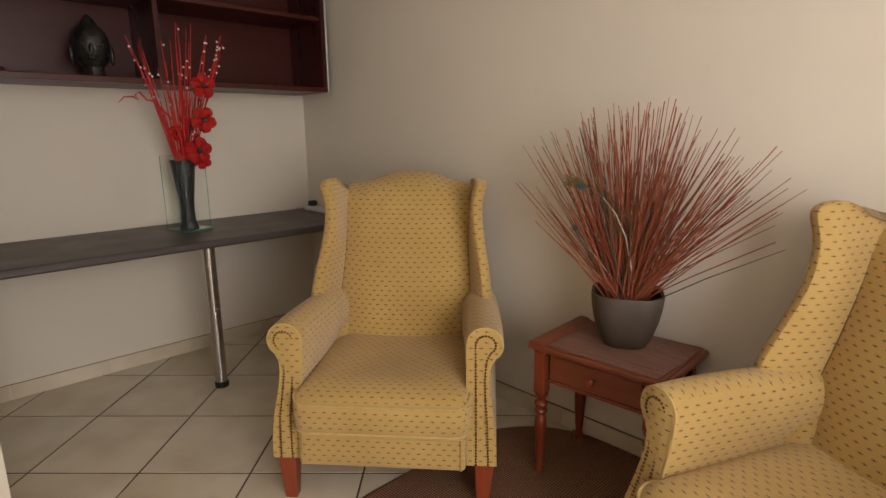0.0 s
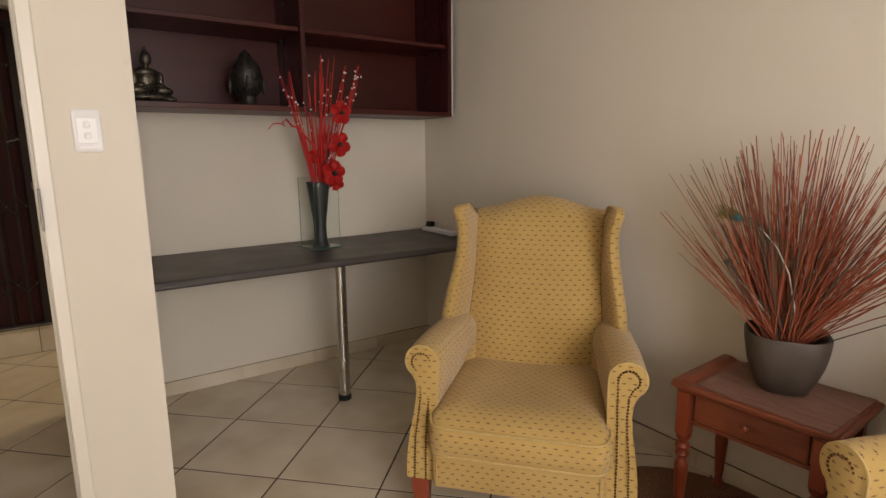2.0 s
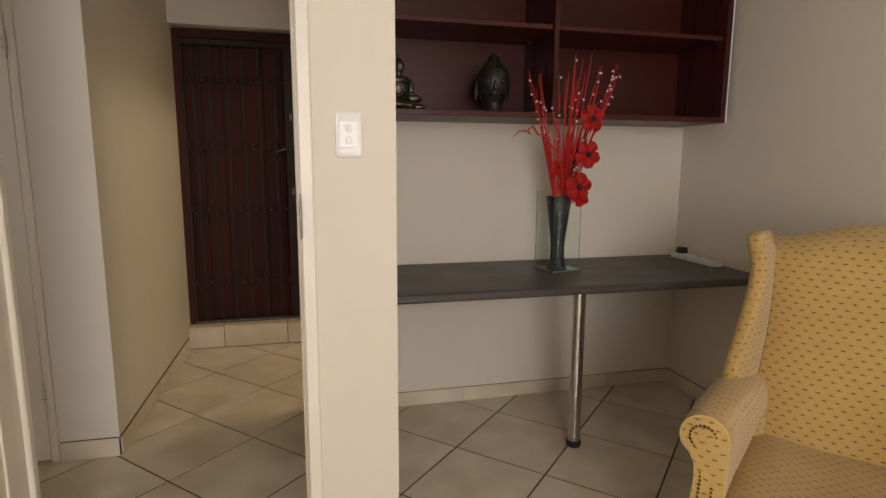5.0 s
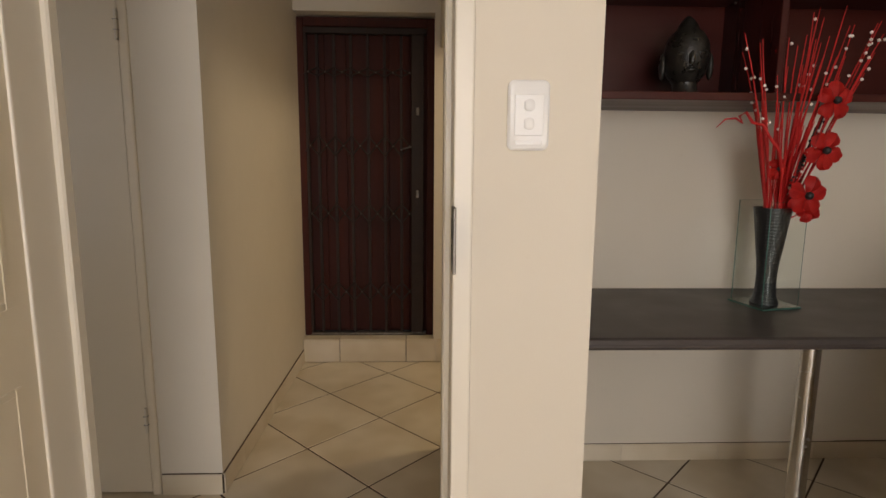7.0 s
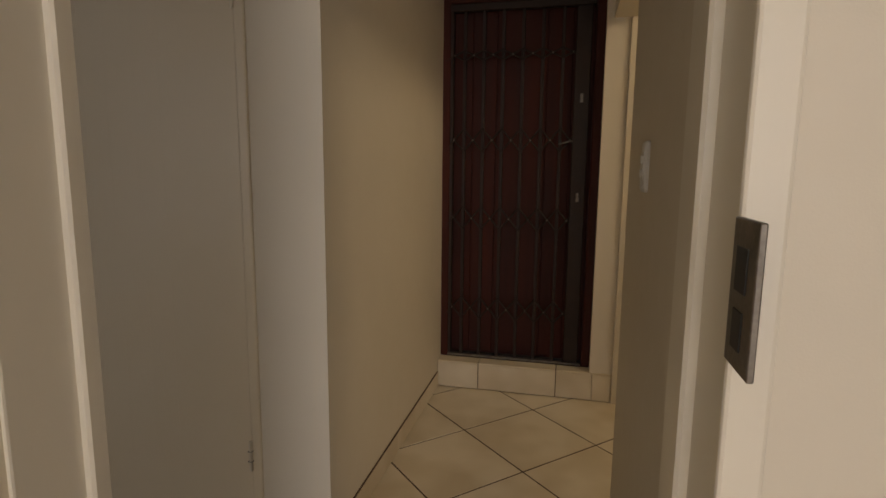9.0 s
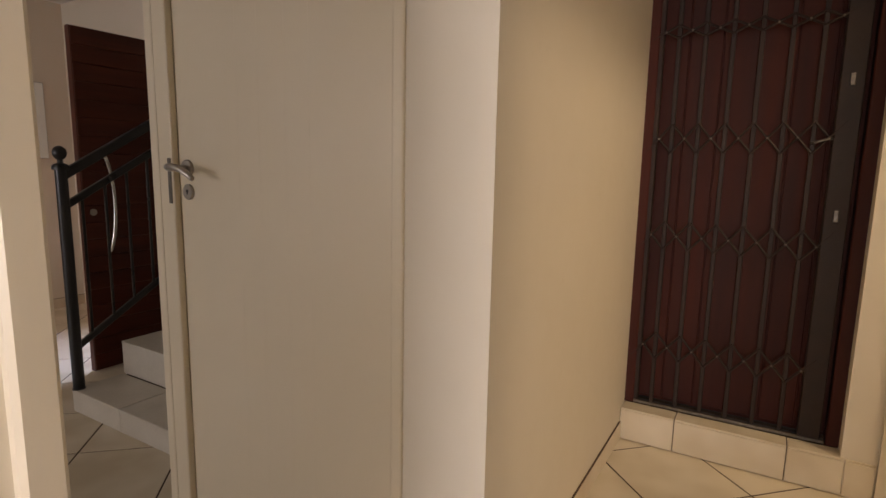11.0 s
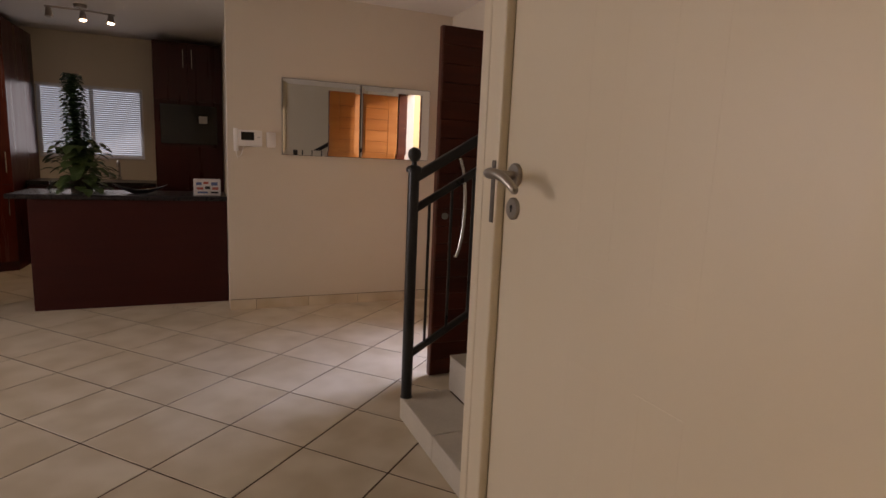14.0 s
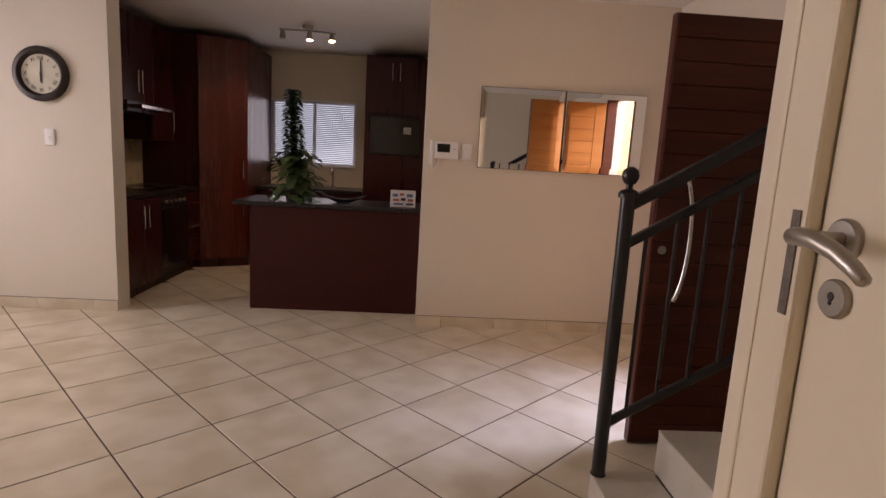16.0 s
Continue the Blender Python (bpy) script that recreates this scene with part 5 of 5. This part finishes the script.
def unit(label, lo, hi, doors, face="y", handles="v", material="mahogany_v", name="kitchen_cabinet", plinth=0.0, hz=None):
    """A cabinet with a body, doors or drawers on one face and bar handles; doors: (u0, u1, z0, z1, handle u) in metres along the face."""
    t = thing(name, Matrix.Translation((lo[0], lo[1], lo[2])), label, "cabinet", "dark kitchen cabinets")
    s = [b - a for a, b in zip(lo, hi)]
    part("body", B((0, 0, plinth), (s[0], s[1], s[2]), 0.002), material, t)
    if plinth:
        part("plinth", B((0.01, 0.01, 0), (s[0] - 0.01, s[1] - 0.05, plinth - 0.0005)), material, t)
    for u0, u1, z0, z1, hu in doors:
        if face == "y":
            d = part("door" if z1 - z0 > 0.3 else "drawer_front", B((u0 + 0.0015, s[1] + 0.0005, z0 + 0.0015), (u1 - 0.0015, s[1] + 0.020, z1 - 0.0015), 0.003), material, t)
            f = s[1] + 0.020
            P = lambda u, z: (u, f, z)
            out = (0, 0.028, 0)
        else:
            d = part("door" if z1 - z0 > 0.3 else "drawer_front", B((s[0] + 0.0005, u0 + 0.0015, z0 + 0.0015), (s[0] + 0.020, u1 - 0.0015, z1 - 0.0015), 0.003), material, t)
            f = s[0] + 0.020
            P = lambda u, z: (f, u, z)
            out = (0.028, 0, 0)
        if hu is None:
            continue
        if z1 - z0 > 0.3:
            zc = hz if hz is not None else z1 - 0.16
            bar_handle(d, P(hu, zc - 0.10), P(hu, zc + 0.10), out)
        else:
            bar_handle(d, P(hu - 0.09, (z0 + z1) / 2), P(hu + 0.09, (z0 + z1) / 2), out)
    return t


unit("dark mahogany base cabinet with two steel-handled doors", (-6.60, 0.10, 0), (-5.93, 0.67, 0.862), ((0, 0.333, 0.10, 0.855, 0.295), (0.337, 0.67, 0.10, 0.855, 0.375)), plinth=0.1)
unit("dark mahogany drawer unit with steel handles", (-7.50, 0.10, 0), (-7.20, 0.67, 0.862), ((0, 0.30, 0.10, 0.36, 0.15), (0, 0.30, 0.364, 0.61, 0.15), (0, 0.30, 0.614, 0.855, 0.15)), plinth=0.1)
ov = thing("built_in_oven", pose(-7.198, 0.10, 0), "black built-in oven below the dark worktop", "oven")
part("body", B((0.0, 0, 0.10), (0.596, 0.565, 0.862)), "hob", ov)
part("oven_door", B((0.003, 0.566, 0.16), (0.593, 0.59, 0.72), 0.004), "black_glass", ov)
part("control_panel", B((0.003, 0.566, 0.724), (0.593, 0.588, 0.858), 0.003), "hob", ov)
for i in range(5):
    part("control_knob", loft([[(0.1 + 0.1 * i + r * math.cos(2 * math.pi * j / 12), 0.588 + d, 0.79 + r * math.sin(2 * math.pi * j / 12)) for j in range(12)] for r, d in ((0.017, 0), (0.014, 0.02))]), "steel", ov)
part("plinth", B((0.0, 0.0, 0), (0.596, 0.52, 0.0995)), "mahogany_v", ov)
wt = tagged(part("worktop", boxes(((-7.52, 0.091, 0.8635), (-5.925, 0.705, 0.90)), bevel=0.004), "granite"), "polished black granite worktop along the kitchen wall", "worktop")
hb = thing("hob", pose(-6.9, 0.38, 0.9005), "black glass cooking hob", "hob")
part("hob_glass", B((-0.28, -0.24, 0), (0.28, 0.24, 0.006), 0.002), "black_glass", hb)
for x in (-0.14, 0.14):
    for y in (-0.11, 0.11):
        part("burner_ring", lathe([(0.075, 0.0062), (0.075, 0.0072)], 24, x, y), "hob", hb)
# wall cabinets
unit("dark mahogany wall cabinet", (-6.42, 0.10, 1.36), (-5.93, 0.43, 2.46), ((0, 0.49, 0.0, 1.10, 0.44),), hz=0.2)
unit("dark mahogany cabinet above the cooker hood", (-7.02, 0.10, 1.70), (-6.425, 0.43, 2.46), ((0, 0.295, 0, 0.76, 0.26), (0.298, 0.595, 0, 0.76, 0.335)), hz=0.18)
unit("dark mahogany wall cabinet beside the hood", (-7.46, 0.10, 1.36), (-7.025, 0.43, 2.46), ((0, 0.435, 0, 1.10, 0.05),), hz=0.2)
hd = thing("cooker_hood", pose(-7.02, 0.10, 1.60), "slim steel cooker hood below the wall cabinets", "cooker hood")
part("body", B((0.002, 0.0, 0.0), (0.592, 0.40, 0.095), 0.003), "hob", hd)
part("front_edge", B((0.002, 0.4005, 0.03), (0.592, 0.53, 0.062), 0.004), "chrome", hd, "bright steel front edge")
# diagonal pantry
pn = thing("pantry_cupboard", Matrix(), "tall cherry-red corner pantry cupboard reaching the ceiling", "cabinet", "dark kitchen cabinets")
poly = [(-7.505, 0.69), (-7.72, 1.145), (-8.64, 1.165), (-8.64, 0.10), (-7.505, 0.10)]
part("carcass", loft([[(x, y, z) for x, y in poly] for z in (0.0, 2.48)]), "mahogany_v", pn)
d0, d1 = Vector((-7.505, 0.69, 0)), Vector((-7.72, 1.145, 0))
nrm = Vector((d1.y - d0.y, -(d1.x - d0.x), 0)).normalized()
for z0, z1 in ((0.10, 0.872), (0.876, 2.46)):
    e = 0.004
    u = (d1 - d0).normalized()
    q = [d0 + u * e, d1 - u * e]
    dd = part("door", loft([[p + nrm * 0.001 + Vector((0, 0, z)) for p in q] + [p + nrm * 0.021 + Vector((0, 0, z)) for p in reversed(q)] for z in (z0, z1)]), "cherry", pn, "reddish cherry door")
    hpos = q[1] - u * 0.05 + nrm * 0.021
    zc = z1 - 0.2 if z0 < 0.5 else z0 + 0.22
    bar_handle(dd, hpos + Vector((0, 0, zc - 0.1)), hpos + Vector((0, 0, zc + 0.1)), nrm * 0.028)
# tall oven unit
tu = unit("tall dark mahogany oven housing beside the window", (-8.645, 2.40, 0), (-8.07, 3.115, 2.48), ((0, 0.355, 0.10, 0.84, 0.31), (0.358, 0.715, 0.10, 0.84, 0.40), (0, 0.355, 1.84, 2.46, 0.31), (0.358, 0.715, 1.84, 2.46, 0.40)), face="x", plinth=0.1)
mw = part("microwave", B((0.5755, 0.06, 1.36), (0.60, 0.655, 1.80), 0.004), "black_glass", tu, "black microwave in the tall unit")
part("display", B((0.6005, 0.46, 1.60), (0.602, 0.55, 1.68)), "plastic_grey", mw)
part("flap", B((0.5755, 0.003, 0.846), (0.595, 0.712, 1.33), 0.003), "mahogany_v", tu)
# peninsula
pe = thing("peninsula_counter", Matrix(), "mahogany panelled kitchen peninsula", "counter")
part("front_panel", B((-6.0, 1.677, 0.0), (-5.982, 3.082, 0.874), 0.002), "mahogany_y", pe)
part("end_panel", B((-6.56, 1.677, 0.0), (-6.0005, 1.697, 0.874), 0.002), "mahogany_v", pe)
part("back_body", B((-6.56, 1.6975, 0.0), (-6.0005, 3.082, 0.874)), "mahogany_v", pe)
tagged(part("worktop", boxes(((-6.62, 1.545, 0.8745), (-5.955, 3.083, 0.912)), bevel=0.005), "granite"), "polished black granite peninsula worktop", "worktop")
# sink unit below the window
unit("dark mahogany sink cabinet below the window", (-8.645, 1.17, 0), (-8.07, 2.395, 0.862), ((0, 0.61, 0.10, 0.855, 0.56), (0.614, 1.225, 0.10, 0.855, 0.665)), face="x", plinth=0.1)
tagged(part("worktop", boxes(((-8.648, 1.17, 0.8635), (-8.03, 2.397, 0.90)), bevel=0.004), "granite"), "polished black granite worktop below the window", "worktop")
tp = thing("sink_tap", pose(-8.50, 1.98, 0.9005), "dark curved kitchen tap behind the sink", "tap")
part("spout", T([(0, 0, 0), (0, 0, 0.16), (0.02, 0, 0.21), (0.07, 0, 0.23), (0.13, 0, 0.20), (0.14, 0, 0.16)], 0.012, 10), "steel", tp, smooth=True)
part("tap_base", lathe([(0.024, 0.0), (0.022, 0.03), (0.014, 0.04)], 14), "steel", tp)

# window with blind
wn = tagged(thing("window_1", pose(-8.65, 1.705, 1.565), "kitchen window with a white frame and drawn venetian blind", "window"), kind="structure")
for lo, hi in (((-0.06, -0.533, -0.413), (-0.02, -0.50, 0.413)), ((-0.06, 0.50, -0.413), (-0.02, 0.533, 0.413)), ((-0.06, -0.5, -0.413), (-0.02, 0.5, -0.38)), ((-0.06, -0.5, 0.38), (-0.02, 0.5, 0.413)), ((-0.06, -0.02, -0.38), (-0.02, 0.02, 0.38))):
    part("frame_bar", B(lo, hi, 0.003), "plastic", wn)
for y0, y1 in ((-0.498, -0.022), (0.022, 0.498)):
    g = part("pane", B((-0.043, y0, -0.378), (-0.038, y1, 0.378)), "glass", wn)
    g.visible_shadow = False
vb = thing("venetian_blind", pose(-8.65, 1.705, 1.565), "pale venetian blind with tilted slats", "blind")
part("head_rail", B((0.0, -0.53, 0.385), (0.035, 0.53, 0.412), 0.003), "blind", vb)
for i in range(32):
    z = 0.372 - 0.0240 * i
    part("slat", loft([[(0.017 + 0.011 * c - 0.003, y, z + s) for c, s in ((-1, -0.0065), (0, 0.0015), (1, 0.0065), (1, 0.0073), (0, 0.0023), (-1, -0.0057))] for y in (-0.525, 0.525)]), "blind", vb)
part("bottom_rail", B((0.005, -0.525, -0.412), (0.030, 0.525, -0.398), 0.002), "blind", vb)
for y in (-0.35, 0.36):
    part("ladder_cord", T([(0.031, y, -0.40), (0.031, y, 0.39)], 0.0015, 5), "plastic", vb)

# track light
tl = thing("track_light", pose(-7.15, 1.90, 2.5585), "ceiling track light with three steel spots", "ceiling light")
part("canopy", lathe([(0.05, -0.03), (0.055, -0.004), (0.055, -0.0005)], 20), "steel", tl)
part("bar", T([(0.03, -0.27, -0.055), (0.01, -0.14, -0.05), (0, 0, -0.045), (-0.01, 0.14, -0.05), (-0.03, 0.27, -0.055)], 0.009, 10), "steel", tl)
part("stem", T([(0, 0, -0.045), (0, 0, -0.03)], 0.012, 10), "steel", tl)
for y, ang, lit in ((-0.24, -30, False), (0.02, 10, True), (0.24, 25, True)):
    h = part("spot_head", lathe([(0.012, -0.055), (0.022, -0.065), (0.026, -0.10), (0.033, -0.135), (0.030, -0.136)], 18, 0.02, y), "steel", tl, smooth=True)
    part("bulb", lathe([(0.028, -0.1365), (0.026, -0.142), (0.012, -0.147)], 16, 0.02, y), "bulb" if lit else "plastic_grey", h, "lit spot bulb" if lit else "")
    if lit:
        lamp("spot_lamp", "SPOT", 7, WING @ look((-7.13, 1.90 + y, 2.34), (-7.4 if y < 0.1 else -7.5, 1.90 + (-0.9 if y < 0.1 else 0.25), 0.9)), (1, 0.78, 0.5), radius=0.03, cone=95)


# ---- things on the peninsula ----
def leaf_mesh(bm, base, way, up, L, w, droop=0.3):
    """One pointed leaf of two bent halves."""
    way, up = Vector(way).normalized(), Vector(up)
    side = way.cross(up).normalized()
    up = side.cross(way).normalized()
    rows = []
    for q, ww in ((0, 0.15), (0.3, 0.9), (0.6, 1.0), (0.85, 0.55), (1.0, 0.04)):
        c = Vector(base) + way * L * q - Vector((0, 0, 1)) * droop * L * q * q
        rows.append([bm.verts.new(c - side * w * ww + up * 0.15 * w * ww), bm.verts.new(c), bm.verts.new(c + side * w * ww + up * 0.15 * w * ww)])
    for a, b in zip(rows, rows[1:]):
        for j in range(2):
            bm.faces.new((a[j], a[j + 1], b[j + 1], b[j]))


pp = thing("potted_plant", pose(-6.20, 2.0, 0.9125), "tall potted plant with a leafy stem above broad leaves", "plant")
part("pot", lathe([(0.07, 0.0), (0.075, 0.005), (0.095, 0.13), (0.10, 0.14), (0.088, 0.142), (0.085, 0.12)], 20), "pot", pp, smooth=True)
part("soil", lathe([(0.084, 0.118), (0.086, 0.122)], 16), "soil", pp)
rng = random.Random(8)
part("stem", T([(0, 0, 0.12), (0.0, -0.01, 0.4), (0.005, -0.025, 0.7), (0.0, -0.03, 0.90)], [0.016, 0.013, 0.010, 0.006], 8), "leaf", pp)
bm = bmesh.new()
for i in range(330):
    z = 0.26 + 0.66 * i / 330
    a = i * 2.4 + rng.uniform(-0.3, 0.3)
    leaf_mesh(bm, (0.005, -0.01 - 0.02 * z, z), (math.cos(a), math.sin(a), 0.55), (0, 0, 1), rng.uniform(0.11, 0.15) * (1.2 - 0.5 * z), 0.030, 0.5)
part("stem_leaves", bm, "leaf", pp, kind="stuff")
bm = bmesh.new()
for i in range(170):
    a, r = rng.uniform(0, 6.28), rng.uniform(0.03, 0.19)
    b = Vector((r * math.cos(a), r * math.sin(a), rng.uniform(0.08, 0.46) - 0.4 * r))
    leaf_mesh(bm, b, (math.cos(a), math.sin(a), rng.uniform(-0.2, 0.5)), (0, 0, 1), rng.uniform(0.08, 0.13), rng.uniform(0.03, 0.045), 0.5)
    tube(bm, [(0, 0, 0.12), b * 0.6 + Vector((0, 0, 0.05)), b], 0.002, 4)
part("broad_leaves", bm, "leaf_broad", pp, kind="stuff")

bw = tagged(part("boat_bowl", loft([[(x * s, y * s, z + 0.45 * (y * s) ** 2 * (2.4 if z > 0.005 else 0.0)) for x, y in [(0.075 * math.cos(2 * math.pi * i / 28), 0.21 * math.sin(2 * math.pi * i / 28)) for i in range(28)]] for s, z in ((0.25, 0.0), (0.45, 0.006), (0.8, 0.022), (1.0, 0.035), (0.96, 0.036), (0.6, 0.018), (0.3, 0.012))]), "vase", smooth=True), "black boat-shaped bowl with raised ends on the worktop", "bowl")
bw.matrix_world = WING @ pose(-6.20, 2.415, 0.9125)
cb = thing("picture_box", pose(-6.12, 2.93, 0.9125, 0, 0, 6), "small white box printed with red and blue pictures", "box")
part("box_body", B((-0.03, -0.105, 0.0), (0.03, 0.105, 0.14), 0.002), "paper", cb)
for i, (y, z, w, h, mm) in enumerate(((-0.068, 0.100, 0.022, 0.012, "ink_blue"), (-0.012, 0.108, 0.020, 0.010, "ink_red"), (0.055, 0.100, 0.026, 0.014, "ink_blue"), (-0.060, 0.060, 0.026, 0.010, "ink_red"), (0.0, 0.066, 0.020, 0.012, "black_metal"), (0.062, 0.060, 0.024, 0.011, "ink_red"), (-0.040, 0.026, 0.040, 0.008, "ink_blue"), (0.056, 0.026, 0.030, 0.008, "black_metal"))):
    part("print", B((0.0305, y - w, z - h), (0.0315, y + w, z + h)), mm, cb)
gs = thing("drinking_glass", pose(-6.22, 1.80, 0.9125), "small clear glass on the peninsula worktop", "glass")
g = part("glass_body", lathe([(0.028, 0.0), (0.032, 0.09), (0.0295, 0.09), (0.0255, 0.006)], 18), "glass", gs, smooth=True)

# ---- lounge and living room windows (behind the walk) ----
for nm, WING, x0, x1, z0, z1, y, lab in (("window_2", HOME, -0.65, 0.85, 0.3, 2.35, -1.36, "wide lounge window with a plain white frame"), ("window_3", LIVING, -5.65, -2.95, 0.3, 2.4, -1.61, "wide living room window with a plain white frame")):
    w = tagged(thing(nm, pose((x0 + x1) / 2, y, (z0 + z1) / 2), lab, "window"), kind="structure")
    a, b = (x1 - x0) / 2, (z1 - z0) / 2
    for lo, hi in (((-a, -0.02, -b), (-a + 0.05, 0.02, b)), ((a - 0.05, -0.02, -b), (a, 0.02, b)), ((-a + 0.05, -0.02, -b), (a - 0.05, 0.02, -b + 0.05)), ((-a + 0.05, -0.02, b - 0.05), (a - 0.05, 0.02, b)), ((-0.025, -0.02, -b + 0.05), (0.025, 0.02, b - 0.05))):
        part("frame_bar", B(lo, hi, 0.003), "plastic", w)


# ---- skirting tiles ----
def skirting(label, runs, h=0.078):
    t = tagged(thing("baseboard", Matrix(), label, "skirting"), kind="structure")
    for (ax, ay), (bx, by), off in runs:
        d = Vector((bx - ax, by - ay, 0))
        L = d.length
        u = d.normalized()
        n = Vector((-u.y, u.x, 0))
        s = -off
        while s < L:
            s0, s1 = max(0.0, s + 0.0015), min(L, s + 0.4315)
            s += 0.433
            if s1 - s0 < 0.01:
                continue
            p = [Vector((ax, ay, 0)) + u * q + n * w for q, w in ((s0, 0.0005), (s1, 0.0005), (s1, 0.009), (s0, 0.009))]
            tp_ = [v - n * (0.003 if i > 1 else 0) for i, v in enumerate(p)]
            part("skirting_tile", loft([[v + Vector((0, 0, 0.001)) for v in p], [v + Vector((0, 0, h - 0.003)) for v in p], [v + Vector((0, 0, h)) for v in tp_]]), "tile", t)
        # thin dark bar on the top edge draws the shadow line above the skirting
        o = Vector((ax, ay, 0))
        bar = [o + n * 0.0005, o + u * L + n * 0.0005, o + u * L + n * 0.0075, o + n * 0.0075]
        part("grout_line", loft([[v + Vector((0, 0, z)) for v in bar] for z in (h + 0.0004, h + 0.0024)]), "grout", t)
        part("grout_bed", loft([[v - n * (0.003 if i > 1 else 0) + Vector((0, 0, z)) for i, v in enumerate(bar)] for z in (0.0015, h - 0.004)]), "grout", t)
    return t


WING = HOME
skirting("cream tile skirting along the lounge walls", (((XR, YS), (0.114, YS), 0.02), ((XR, -1.0), (XR, YS), 0.25)))
skirting("cream tile skirting along the hall walls", (((-0.98, 5.04), (-0.98, 3.60), 0.1), ((-0.98, YC), (-1.21, YC), 0.0)), 0.085)
WING = LIVING
skirting("cream tile skirting along the mirror wall", (((XM, YF), (XM, 3.085), 0.05),), 0.085)
skirting("cream tile skirting along the clock wall", (((XK, 0.72), (XK, -2.0), 0.25),), 0.085)

WING = HOME

# ---- floor tiles ----
S = 0.4320


def tile_mesh(name):
    bm = B((-S / 2 + 0.0038, -S / 2 + 0.0038, -0.0028), (S / 2 - 0.0038, S / 2 - 0.0038, 0.0), 0.0018)
    me = bpy.data.meshes.new(name)
    bm.to_mesh(me)
    bm.free()
    me.materials.append(M["tile"])
    return me


TILE_ME = tile_mesh("floor_tile")


def lay(ox, oy, x0, y0, x1, y1, size=S, turn=0.0, z=0.0):
    """Diagonal tiles on a grid through a joint crossing at (ox, oy), turned by some degrees."""
    c = math.sqrt(0.5) * size
    ct, sn = math.cos(radians(turn)), math.sin(radians(turn))
    for i in range(-30, 31):
        for j in range(-30, 31):
            dx, dy = c * (i - j), c * (i + j + 1)
            x, y = ox + ct * dx - sn * dy, oy + sn * dx + ct * dy
            if x0 <= x < x1 and y0 <= y < y1:
                o = new("floor_tile", TILE_ME)
                o.parent = floor
                o.matrix_local = pose(x, y, z, 0, 0, 45 + turn + 90 * ((i * 7 + j * 3) % 4)) @ Matrix.Diagonal((size / S, size / S, 1, 1))


lay(-0.420, 4.856, -1.25, -1.3, 2.22, 5.36)
lay(-0.420, 4.856, -2.25, 2.5, -1.25, 3.75)
lay(-0.054, 0.517, -5.75, -1.6, -2.25, 5.0, 0.4238, -2.1)
lay(-0.054, 0.517, -6.05, -1.6, -5.75, 0.5, 0.4238, -2.1)
lay(-0.054, 0.517, -2.25, -1.6, -1.45, 2.45, 0.4238, -2.1)
lay(-0.054, 0.517, -8.0, 0.5, -5.75, 3.1, 0.4238, -2.1)
# cut tiles where the two layouts meet
lay(-0.054, 0.517, -2.25, 2.45, -1.45, 3.6, 0.4238, -2.1, -0.0015)
